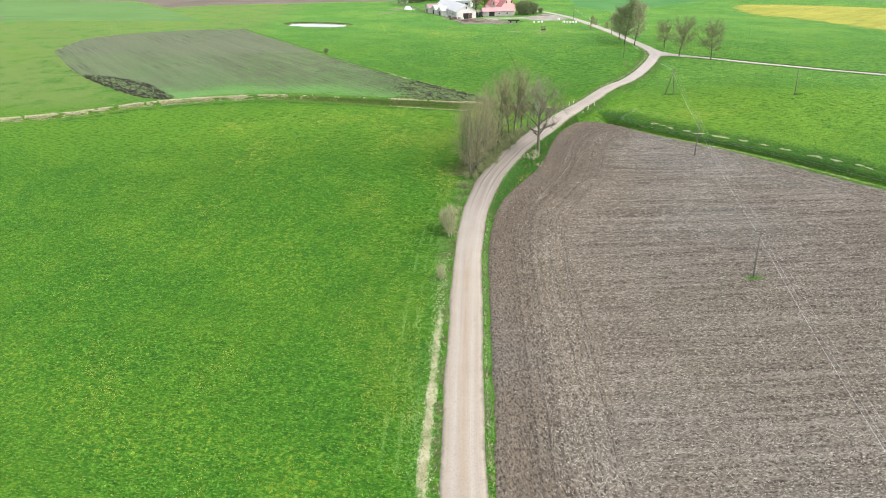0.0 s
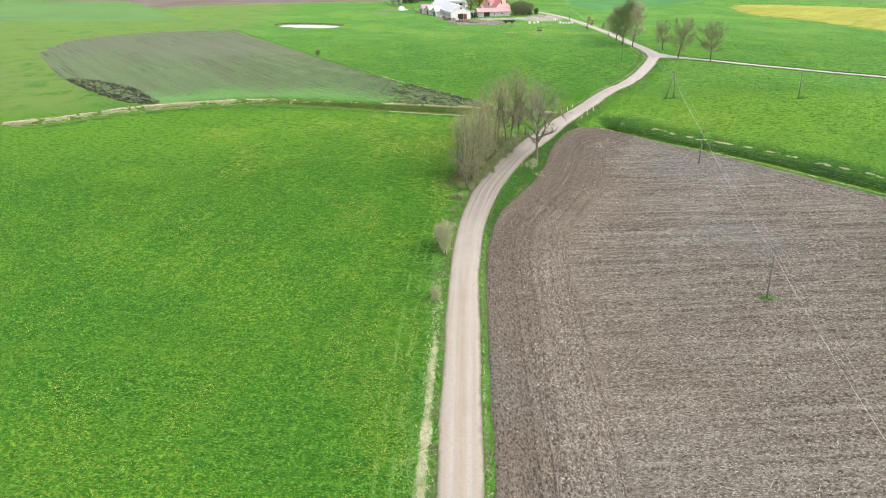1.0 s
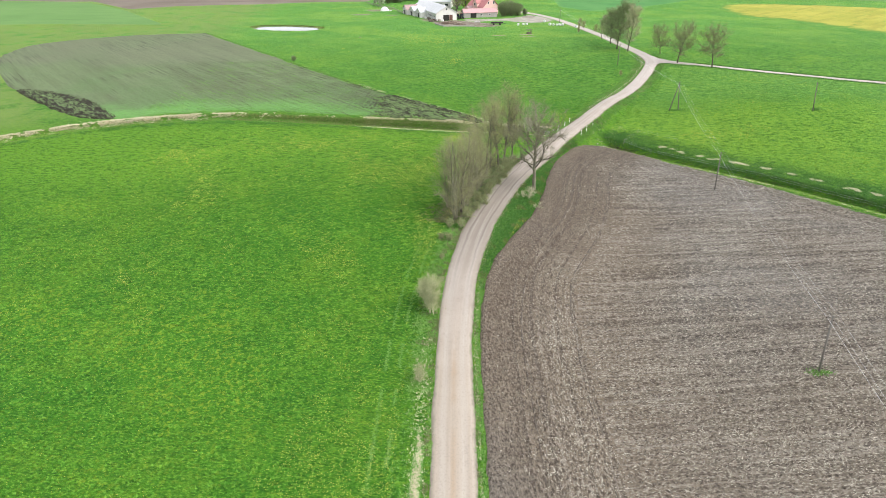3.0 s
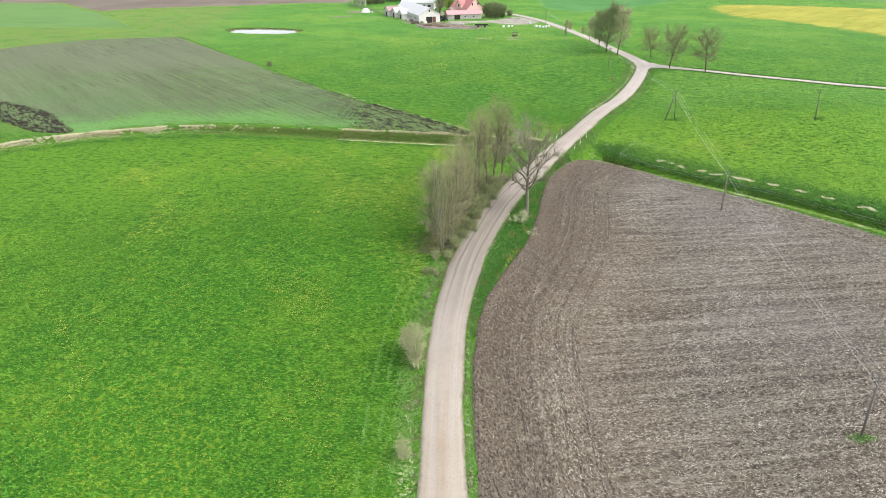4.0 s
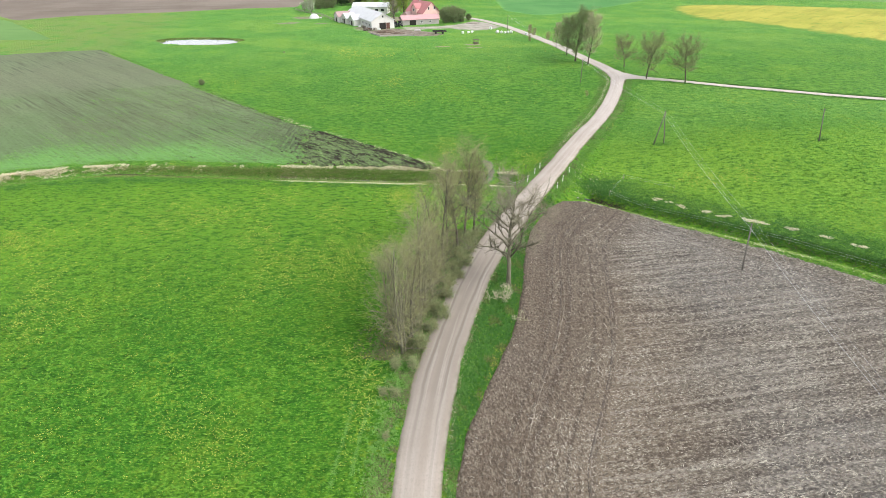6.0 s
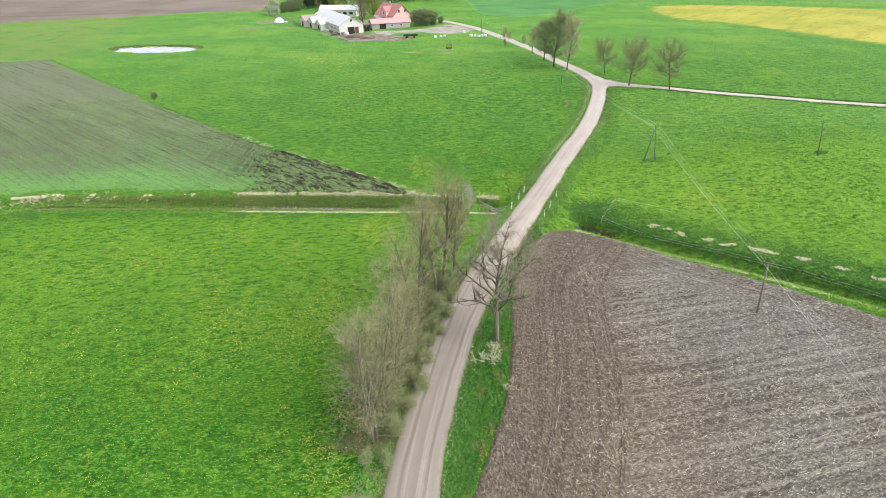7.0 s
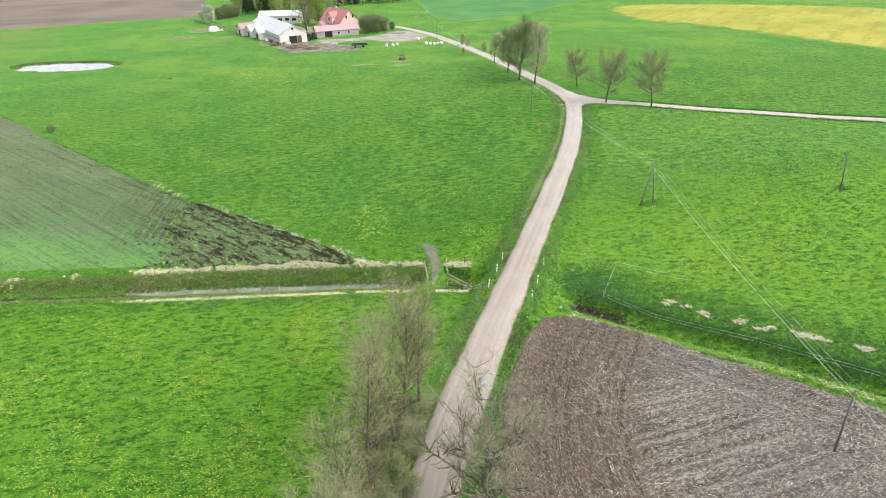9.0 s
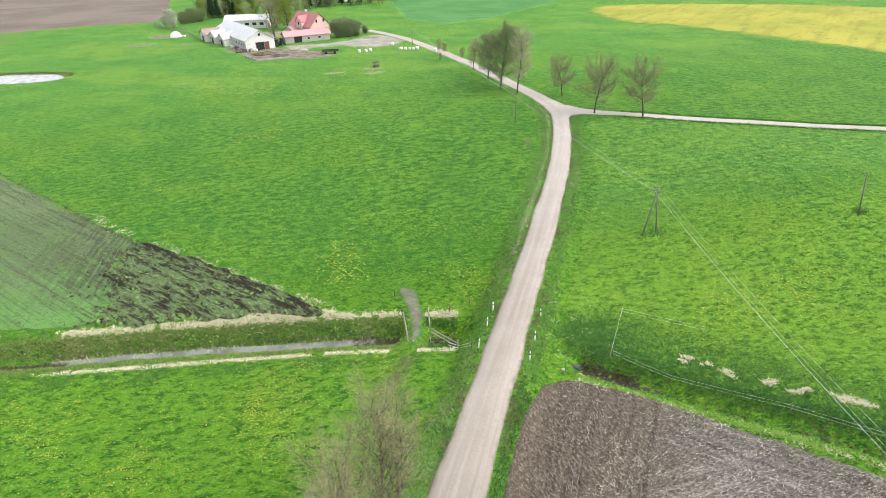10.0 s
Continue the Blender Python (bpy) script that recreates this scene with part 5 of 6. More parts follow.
# ---- trees ----
def wander(p, d, length, segs, bend, lift, r):
    pts = [p.copy()]
    for _ in range(segs):
        d = (d + Vector((r.gauss(0, bend), r.gauss(0, bend), r.gauss(0, bend) + lift))).normalized()
        p = p + d * (length / segs)
        pts.append(p.copy())
    return pts, d


def spot(pts, t):
    i = min(int(t * (len(pts) - 1)), len(pts) - 2)
    f = t * (len(pts) - 1) - i
    return pts[i].lerp(pts[i + 1], f), (pts[i + 1] - pts[i]).normalized()


def grow(seed, tall, girth, first, reach, limbs, rise, subs=7, twigs=9, twig_len=0.9, twig_w=0.026, bend=0.12, stems=1, splay=0.28, thick=0.42, leaf=0, leaf_size=0.1, crown_top=0.97, even=False):
    """A bare spring tree: the woody frame, the twigs as thin slips, and the leaves. Returns three lists of verts and faces."""
    r = random.Random(seed)
    wood, twig, leaves = ([], []), ([], []), ([], [])

    def slip(p, d, length, w):
        s = d.cross(Vector((r.gauss(0, 1), r.gauss(0, 1), r.gauss(0, 1)))).normalized() * w / 2
        n = len(twig[0])
        mid = p + d * length * 0.55 + Vector((r.gauss(0, 0.05), r.gauss(0, 0.05), r.gauss(0, 0.05))) * length
        tip = p + d * length + Vector((r.gauss(0, 0.12), r.gauss(0, 0.12), r.gauss(0.08, 0.12))) * length
        twig[0].extend([p - s, p + s, mid + s * 0.7, mid - s * 0.7, tip])
        twig[1].extend([(n, n + 1, n + 2, n + 3), (n + 3, n + 2, n + 4)])
        for _ in range(leaf):
            c = p.lerp(tip, r.uniform(0.2, 1.1)) + Vector((r.gauss(0, 0.1), r.gauss(0, 0.1), r.gauss(0, 0.1)))
            k = len(leaves[0])
            for _ in range(3):
                leaves[0].append(c + Vector((r.gauss(0, 1), r.gauss(0, 1), r.gauss(0, 0.8))) * leaf_size)
            leaves[1].append((k, k + 1, k + 2))

    for st in range(stems):
        a0 = r.uniform(0, 6.28)
        start = Vector((0, 0, -0.3)) if stems == 1 else Vector((math.cos(a0) * 0.25, math.sin(a0) * 0.25, -0.2))
        lean = Vector((r.gauss(0, 0.03), r.gauss(0, 0.03), 1)) if stems == 1 else Vector((math.cos(a0) * r.uniform(0.2, 1.0) * splay, math.sin(a0) * r.uniform(0.2, 1.0) * splay, 1))
        th = tall if stems == 1 else tall * r.uniform(0.7, 1.0)
        trunk, _ = wander(start, lean.normalized(), th * crown_top, 9, 0.05, 0.04, r)
        rad = [girth * (1.25 if i == 0 else 1) * (1 - 0.9 * i / 9) + 0.015 for i in range(10)]
        tube_into(wood[0], wood[1], trunk, rad, 7 if stems == 1 else 5)
        turn = r.uniform(0, 6.28)
        for i in range(limbs):
            t = first + (0.98 - first) * (i + r.uniform(-0.3, 0.3)) / limbs
            t = min(max(t, 0.05), 0.985)
            turn += 2.4 + r.uniform(-0.5, 0.5)
            p, _ = spot(trunk, t)
            s = (t - first) / (1 - first)
            shape = (1.0 - 0.55 * s) if even else (0.45 + 1.6 * s * (1 - s) + 0.25 * (1 - s))
            ln = reach * max(shape, 0.3) * r.uniform(0.65, 1.2)
            el = rise * r.uniform(0.6, 1.3) + 0.5 * s
            d = Vector((math.cos(turn), math.sin(turn), el)).normalized()
            pts, _ = wander(p, d, ln, 5, bend, 0.07, r)
            r0 = max(girth * (1 - 0.88 * t) * thick * r.uniform(0.7, 1.1), 0.018)
            tube_into(wood[0], wood[1], pts, [r0 * (1 - 0.8 * k / 5) for k in range(6)], 5)
            for j in range(subs):
                q, dq = spot(pts, r.uniform(0.2, 1.0))
                dd = (dq + Vector((r.gauss(0, 0.6), r.gauss(0, 0.6), r.gauss(0.12, 0.45)))).normalized()
                sl = ln * r.uniform(0.25, 0.5)
                spts, _ = wander(q, dd, sl, 3, bend * 1.3, 0.06, r)
                tube_into(wood[0], wood[1], spts, [r0 * 0.40 + 0.004, r0 * 0.30 + 0.004, r0 * 0.18 + 0.003, 0.004], 3)
                for k in range(twigs):
                    z, dz = spot(spts, r.uniform(0.1, 1.0))
                    slip(z, (dz * 0.7 + Vector((r.gauss(0, 0.6), r.gauss(0, 0.6), r.gauss(0.15, 0.5)))).normalized(), twig_len * r.uniform(0.5, 1.3), twig_w)
    return wood, twig, leaves


def tree(name, label, category, grown, bark, twig_mat, leaf_mat=None, group=""):
    top = thing(name, label, category, group)
    wood, twig, leaves = grown
    mesh_object("trunk", wood[0], wood[1], bark, top, "", True)
    mesh_object("crown", twig[0], twig[1], twig_mat, top, "fine bare twigs")
    if leaves[0]:
        mesh_object("foliage", leaves[0], leaves[1], leaf_mat, top, "thin young spring leaves")
    return top


def plant(ob, x, y, turn=0.0, size=1.0, first=False, lean=(0, 0)):
    c = ob if first else copy_thing(ob, Matrix())
    c.matrix_basis = pose(x, y, on_land(x, y), lean[0], lean[1]) @ pose(0, 0, 0, 0, 0, turn) @ Matrix.Diagonal((size, size, size, 1))
    return c


ROW = "bare trees along the lane"
alder = tree("roadside_tree", "slender bare grey tree in the row beside the lane", "tree", grow(1, 16, 0.20, 0.22, 5.5, 42, 1.25, 9, 14, 1.1, 0.012, 0.16, leaf=0, crown_top=0.86), DARK_BARK, TWIG, group=ROW)
alder_b = tree("roadside_tree", "slender bare grey tree with budding twigs beside the lane", "tree", grow(2, 14.5, 0.17, 0.12, 3.8, 34, 1.0, 7, 11, 1.1, 0.012, 0.17, leaf=0, crown_top=0.9, thick=0.5), DARK_BARK, TWIG, None, group=ROW)
thicket = tree("roadside_tree", "many-stemmed bare grey-brown tree beside the lane", "tree", grow(3, 11.8, 0.08, 0.04, 3.3, 13, 0.95, 6, 7, 1.1, 0.013, 0.2, stems=5, splay=0.26, thick=0.8, leaf=0), PALE_BARK, TWIG, None, group=ROW)
plant(alder, 16.7, 128.6, 20, 0.98, True)
plant(alder, 15.3, 126.6, 140, 0.92)
plant(alder, 18.6, 131.0, 250, 0.82)
plant(alder_b, 12.5, 121.8, 70, 1.06, True)
plant(alder_b, 10.9, 116.4, 200, 1.04)
plant(alder_b, 13.6, 126.4, 310, 0.88)
plant(thicket, 5.4, 103.0, 0, 1.22, True)
plant(thicket, 7.5, 107.4, 130, 1.2)
plant(thicket, 8.6, 112.0, 220, 1.2)
plant(thicket, 4.6, 107.0, 60, 1.0)
plant(thicket, 9.9, 114.2, 10, 0.9)
plant(alder_b, 6.6, 105.4, 30, 0.9)

plant(thicket, 10.3, 115.6, 300, 0.78)

lone = tree("lone_roadside_tree", "gnarled bare tree with thick limbs between lane and plough", "tree", grow(19, 15.0, 0.34, 0.31, 6.4, 26, 0.7, 12, 20, 1.2, 0.017, 0.24, thick=0.72, crown_top=0.88), LONE_BARK, LONE_TWIG)
plant(lone, 20.3, 115.6, 40, 1.0, True)

SHRUB = "pale shrubs by the lane"
shrub = tree("roadside_shrub", "pale budding shrub on the lane's verge", "shrub", grow(21, 6.2, 0.05, 0.12, 1.7, 10, 0.9, 6, 12, 0.7, 0.014, stems=5, leaf=2, leaf_size=0.05), PALE_TWIG, PALE_TWIG, BUD, group=SHRUB)
plant(shrub, 1.2, 79.4, 0, 0.9, True)
plant(shrub, 0.7, 82.0, 80, 0.6)
plant(shrub, -0.4, 67.5, 190, 0.42)
low = tree("bramble_bush", "low tangled bramble bush under the roadside trees", "bush", grow(22, 1.7, 0.025, 0.05, 1.0, 6, 0.6, 4, 7, 0.6, 0.02, stems=6, leaf=1, leaf_size=0.06), BARK, TWIG, LEAF, group="bushes under the trees")
for i, (x, y, s) in enumerate(((9.8, 110.6, 0.8), (13.6, 119.4, 0.9), (15.0, 123.2, 0.9), (17.0, 127.0, 1.0), (4.6, 100.6, 0.7), (3.0, 97.0, 0.5), (18.6, 129.6, 0.8), (7.0, 110.0, 0.8), (11.0, 120.0, 0.8), (7.6, 103.6, 0.9), (9.0, 106.4, 0.8), (10.6, 108.8, 0.9), (11.8, 113.0, 0.8), (12.6, 115.6, 0.9), (14.2, 117.6, 0.7), (15.6, 121.0, 0.9), (6.2, 100.2, 0.7), (16.8, 124.4, 0.8), (3.0, 91.6, 0.4), (4.2, 96.6, 0.55))):
    plant(low, x, y, 77 * i, s, i == 0)

brush = tree("fallen_branch", "pale broken branch lying in the verge grass", "branch", grow(24, 3.0, 0.045, 0.1, 1.2, 7, 0.3, 4, 6, 0.7, 0.034, stems=4, splay=2.6), PALE_TWIG, PALE_TWIG, group="fallen branches")
plant(brush, 18.9, 112.2, 30, 0.8, True)
plant(brush, 19.6, 107.6, 160, 0.4)

margin_bush = tree("field_margin_bush", "small dark bush on the crop field's margin", "bush", grow(23, 2.6, 0.04, 0.05, 1.2, 8, 0.6, 5, 8, 0.6, 0.03, stems=6, leaf=3, leaf_size=0.09), DARK_BARK, BARK, LEAF)
plant(margin_bush, -47.0, 245.0, 0, 0.6, True)
plant(margin_bush, -26.5, 294.0, 90, 0.25)

FORK = "trees at the fork"
willow = tree("fork_tree", "tall grey-green budding tree at the fork", "tree", grow(31, 16.5, 0.26, 0.18, 6.2, 40, 0.42, 9, 16, 1.4, 0.024, crown_top=0.88, leaf=4, leaf_size=0.085), DARK_BARK, FAR_TWIG, LEAF, group=FORK)
plant(willow, 78.0, 253.6, 10, 1.05, True)
plant(willow, 79.2, 266.5, 150, 0.78)
birch = tree("fork_tree", "pale budding tree beside the lane's fork", "tree", grow(32, 15, 0.20, 0.22, 3.8, 34, 0.8, 9, 18, 1.3, 0.024, leaf=1, leaf_size=0.075), DARK_BARK, PALE_TWIG, BUD, group=FORK)
plant(birch, 80.0, 246.6, 90, 1.05, True)
plant(birch, 79.4, 279.8, 200, 0.62)
bare = tree("fork_tree", "bare round-crowned tree beside the side road", "tree", grow(34, 12.0, 0.20, 0.30, 5.6, 28, 0.36, 11, 22, 1.2, 0.019, 0.14, thick=0.5, leaf=1, leaf_size=0.045, crown_top=0.84), DARK_BARK, FAR_TWIG, BUD, group=FORK)
plant(bare, 88.9, 221.0, 0, 1.05, True, (-3, -5))
plant(bare, 98.2, 214.8, 120, 1.02, False, (-2, -5))
plant(bare, 89.6, 238.8, 230, 0.82)

# ---- power line ----
def power_pole(x, y, tall, label, lean=(0, 0), legs=None):
    """A timber pole whose top leans by that much; legs: the feet of a braced pair."""
    z = on_land(x, y)
    top = thing("power_pole", label, "utility pole", "poles of the power line", at=pose(x, y, z))
    lx, ly = lean
    for k, foot in enumerate(legs or ((0, 0),)):
        pole_part("shaft" if k == 0 else "strut", (foot[0], foot[1], -0.3), (lx + 0.12 * k, ly, tall - 0.25 * k), 0.12, 0.085, POLE, top, 10, "" if k == 0 else "slanting timber strut")
    for sx, dz in ((-2.5, -0.15), (2.5, -0.15), (-1.0, -0.6), (1.0, -0.6)):
        hook = pole_part("hook", (lx, ly, tall + dz - 0.1), (lx + 0.26 * sx, ly, tall + dz - 0.05), 0.02, 0.02, STEEL, top, 6, "steel insulator hook")
        pole_part("insulator", (lx + 0.26 * sx, ly, tall + dz - 0.06), (lx + 0.26 * sx, ly, tall + dz + 0.09), 0.045, 0.03, CERAMIC, hook, 8, "brown porcelain insulator")
    return (x + lx, y + ly, z + tall)


spots = [power_pole(31.8, 18.2, 7.4, "weathered timber power pole standing in the ploughed soil"),
         power_pole(42.6, 66.7, 7.3, "weathered timber power pole in a grass tuft amid plough", (-0.55, 0.4)),
         power_pole(53.5, 115.2, 7.4, "weathered timber power pole near the ploughed field's edge", (-0.25, 0.35)),
         power_pole(66.6, 164.7, 7.2, "braced timber power pole standing in the pasture", (-0.85, 0.4), ((0, 0), (-2.4, 0.1))),
         power_pole(68.2, 221.2, 7.0, "grey power pole beside the gravel lane"),
         power_pole(71.6, 328.4, 7.0, "grey power pole by the wrapped bales")]
power_pole(97.2, 157.5, 6.8, "leaning grey power pole alone in the pasture", (-0.5, 0.7))
pts = rng.normal(0, 1, (170, 2))
triangles("pole_foot_grass", np.concatenate([tufts(42.6 + pts[:, 0] * 0.6, 66.5 + pts[:, 1] * 0.3, 0.25, 0.12, 0.8, 3, 0.16), tufts(66.3 + pts[:, 0] * 1.2, 164.8 + pts[:, 1] * 0.5, 0.35, 0.14, 0.7), tufts(98.4 + pts[:, 0] * 0.6, 158.3 + pts[:, 1] * 0.4, 0.35, 0.14, 0.7)]), LUSH, "rank grass tuft round a pole's foot", "grass")
for a, b in zip(spots[:-1], spots[1:]):
    line = thing("power_line", "pale slack overhead wires between timber poles", "overhead wires", "spans of the power line", at=pose(*a))
    for sx, dz in ((-2.5, -0.08), (2.5, -0.08), (-1.0, -0.53), (1.0, -0.53)):
        d = Vector(b) - Vector(a)
        n = 16
        path = [d * (i / n) + Vector((0.26 * sx, 0, dz - 4 * 0.7 * (i / n) * (1 - i / n))) for i in range(n + 1)]
        v, f = [], []
        tube_into(v, f, path, [0.0066] * (n + 1), 3)
        mesh_object("wire", v, f, WIRE, line)

# ---- lane furniture, fences, culvert ----
def marker_post(x, y, band):
    top = thing("marker_post", "white roadside marker post with a dark band" if band else "plain white roadside marker post", "marker post", "marker posts at the culvert", at=pose(x, y, on_land(x, y), rng.uniform(-4, 4), rng.uniform(-4, 4), 52))
    part("post", box(-0.075, 0.075, -0.06, 0.06, -0.3, 1.15, 0.03), PLASTIC, top)
    part("band", box(-0.08, 0.08, -0.065, 0.065, 0.72, 0.92, 0.02), BLACK if band else TIMBER, top, "dark reflector band")


for off, band, ys in ((2.85, True, (143.7, 146.5, 150.2)), (-2.85, False, (147.3, 150.7, 153.3))):
    d = np.gradient(lane_line, axis=0)
    d /= np.linalg.norm(d, axis=1)[:, None]
    q = lane_line + np.stack([d[:, 1], -d[:, 0]], 1) * off
    for yy in ys:
        marker_post(float(np.interp(yy, q[:130, 1], q[:130, 0])), yy, band)

FENCE_A = [(58, 143.3), (50.9, 149.3), (45.8, 143.4), (50.2, 138.3), (58.8, 131.0), (66.4, 122.8), (76, 111.2), (90, 94.4)]
fence = thing("electric_fence", "thin electric fence of pale tape on slim posts", "fence")
for i, (a, b) in enumerate(zip(FENCE_A[:-1], FENCE_A[1:])):
    n = max(int(math.dist(a, b) / 7), 1)
    for k in range(n):
        px, py = a[0] + (b[0] - a[0]) * k / n, a[1] + (b[1] - a[1]) * k / n
        corner = k == 0 and i in (1, 2)
        pole_part("post", (px, py, on_land(px, py, -0.2)), (px, py, on_land(px, py, 1.15)), 0.05 if corner else 0.025, 0.045 if corner else 0.02, TIMBER, fence, 6)
    for h in (0.6, 1.0):
        path = [Vector((*p, on_land(*p))) for p in (a, b)]
        v, f = [], []
        ends = [path[0] + Vector((0, 0, h)), path[0].lerp(path[1], 0.5) + Vector((0, 0, h - 0.06)), path[1] + Vector((0, 0, h))]
        tube_into(v, f, ends, [0.008] * 3, 4)
        mesh_object("tape", v, f, TAPE, fence, "pale electric tape")


def rail(name, label, posts, beams, r=0.07):
    top = thing(name, label, "fence")
    for x, y, h in posts:
        pole_part("post", (x, y, on_land(x, y, -0.4)), (x, y, on_land(x, y, h)), r, r * 0.9, TIMBER, top, 7)
    for a, b in beams:
        pole_part("beam", (a[0], a[1], on_land(26, 150.5, a[2])), (b[0], b[1], on_land(26, 150.5, b[2])), r, r * 0.85, TIMBER, top, 7)
    return top


rail("cattle_bridge_rail", "weathered timber rail beside the trodden crossing", [(24.9, 153.2, 1.2), (25.5, 157.6, 1.2)], [((24.9, 153.2, 1.05), (25.5, 157.6, 1.05)), ((24.9, 153.2, 0.55), (25.5, 157.6, 0.55))])
rail("cattle_bridge_rail", "weathered timber rail with a fallen beam over the ditch", [(28.6, 157.3, 1.1), (27.8, 153.8, 1.1), (30.2, 150.6, 0.9)], [((28.6, 157.3, 1.0), (27.8, 153.8, 0.95)), ((27.8, 153.8, 0.8), (30.2, 150.6, 0.35)), ((27.8, 153.8, 0.25), (30.0, 150.9, -0.1))], 0.085)
wire_fence = thing("wire_fence", "old grey wire fence on dark posts by the ditch", "fence")
prev = None
for x, y in ((30.9, 147.9), (29.9, 149.2), (29.0, 150.6)):
    p = Vector((x, y, on_land(x, y, 1.0)))
    pole_part("post", (x, y, on_land(x, y, -0.3)), p, 0.06, 0.055, OLD_WOOD, wire_fence, 7)
    if prev is not None:
        for h in (-0.08, -0.45):
            pole_part("wire", prev + Vector((0, 0, h)), p + Vector((0, 0, h)), 0.018, 0.018, WIRE, wire_fence, 4)
    prev = p
for x, y in ((31.4, 157.4), (34.2, 157.8), (25.6, 162.8)):
    post = thing("fence_post", "short dark timber post in the grass", "post", at=pose(x, y, on_land(x, y), 3, -4, 20))
    pole_part("shaft", (0, 0, -0.3), (0, 0, 1.0), 0.08, 0.07, OLD_WOOD, post, 8)

culvert = thing("culvert_pipe", "grey concrete culvert pipe opening into the ditch", "pipe")
bm = bmesh.new()
prof = [(0.36, 0.0), (0.36, 0.9), (0.29, 0.9), (0.29, 0.0)]
rings = [[bm.verts.new((rr * math.cos(t), yy, rr * math.sin(t))) for t in np.linspace(0, 2 * math.pi, 20, endpoint=False)] for rr, yy in prof]
for i in range(4):
    for k in range(20):
        bm.faces.new((rings[i][k], rings[i][(k + 1) % 20], rings[(i + 1) % 4][(k + 1) % 20], rings[(i + 1) % 4][k]))
part("pipe", bm, PIPE, culvert)
culvert.matrix_basis = pose(42.2, 143.6, on_land(43.2, 142.7, 0.25), 0, 0, 45)
ribbon("culvert_water", ditch_e[:5], 0.42, DARK_WATER, "dark shallow water below the culvert pipe", "water", 0.10, 0.0, 2, 0.08, 12)


def stone(x, y, r, label, seed):
    bm = bmesh.new()
    bmesh.ops.create_icosphere(bm, subdivisions=2, radius=r)
    for v in bm.verts:
        v.co *= 1 + 0.3 * noise.noise(v.co * 2.2 / r + Vector((seed, 0, 0)))
        v.co.z *= 0.7
    ob = tagged(part("boulder", bm, CONCRETE), label, "stone", "field stones")
    ob.matrix_basis = pose(x, y, on_land(x, y, r * 0.25), 0, 0, 40 * seed)


for i, (x, y, r) in enumerate(((39.7, 143.0, 0.20), (41.4, 142.1, 0.19), (44.6, 140.6, 0.15))):
    stone(x, y, r, "pale field stone at the ploughed field's corner", i + 1)


# ---- farm ----
def gabled(name, label, at, w, l, eave, ridge, wall_mat, roof_mats, over=0.45, windows=(), doors=(), loft=None):
    """A gabled building: x across the front gable, y back along the ridge. windows, doors: (face, along, z, width, height)."""
    top = thing(name, label, "building", at=at)
    bm = bmesh.new()
    pr = [(0, -0.5), (w, -0.5), (w, eave), (w / 2, ridge - 0.1), (0, eave)]
    f, b = [bm.verts.new((x, 0, z)) for x, z in pr], [bm.verts.new((x, l, z)) for x, z in pr]
    bm.faces.new(f[::-1]), bm.faces.new(b)
    for i in range(5):
        bm.faces.new((f[i], f[(i + 1) % 5], b[(i + 1) % 5], b[i]))
    bmesh.ops.recalc_face_normals(bm, faces=bm.faces)
    part("wall", bm, wall_mat, top)
    for side, mat in zip((-1, 1), roof_mats):
        slope = Vector((w / 2, 0, ridge - eave)).normalized()
        bm = bmesh.new()
        ex = w / 2 + over * slope.x
        drop = over * slope.z
        lo_x = w / 2 + side * ex
        vs = []
        for yy in (-over, l + over):
            for dz in (0.0, 0.14):
                vs.append([bm.verts.new((w / 2, yy, ridge + dz)), bm.verts.new((lo_x, yy, eave - drop + dz))])
        a0, a1, b0, b1 = vs
        for q in ((a0[0], a0[1], a1[1], a1[0]), (b0[0], b1[0], b1[1], b0[1]), (a1[0], a1[1], b1[1], b1[0]), (a0[0], b0[0], b0[1], a0[1]), (a0[1], b0[1], b1[1], a1[1]), (a0[0], a1[0], b1[0], b0[0])):
            bm.faces.new(q)
        bmesh.ops.recalc_face_normals(bm, faces=bm.faces)
        roof = part("roof", bm, mat, top)
        # standing seams
        seams = int(l / 2.4)
        for k in range(1, seams):
            yy = l * k / seams
            pole_part("seam", (w / 2 + side * 0.2, yy, ridge + 0.15 - 0.2 * (ridge - eave) / (w / 2)), (lo_x, yy, eave - drop + 0.15), 0.04, 0.04, mat, roof, 4)

    def opening(kind, mat, frame_mat, spec):
        face, along_, z, ww, hh = spec
        if face == "front":
            m = pose(along_, 0, z)
        elif face == "left":
            m = pose(0, along_, z, 0, 0, -90)
        else:
            m = pose(w, along_, z, 0, 0, 90)
        bm = bmesh.new()
        t = 0.12
        for x0, x1, z0, z1 in ((-ww / 2 - t, -ww / 2, 0, hh), (ww / 2, ww / 2 + t, 0, hh), (-ww / 2 - t, ww / 2 + t, hh, hh + t), (-ww / 2 - t, ww / 2 + t, -t, 0)):
            box(x0, x1, -0.08, 0.05, z0, z1, 0, bm)
        fr = part(kind, bm, frame_mat, top)
        fr.matrix_basis = m
        part("pane" if kind == "window" else "leaf", box(-ww / 2, ww / 2, -0.03, 0.04, 0, hh), mat, fr)

    for s in windows:
        opening("window", PANE, WHITE_WALL, s)
    for s in doors:
        # wide doorways get a near-black sheet in place of the unlit inside
        opening("door", DARK if s[3] > 2 else DOOR_RED, TIMBER, s)
    return top


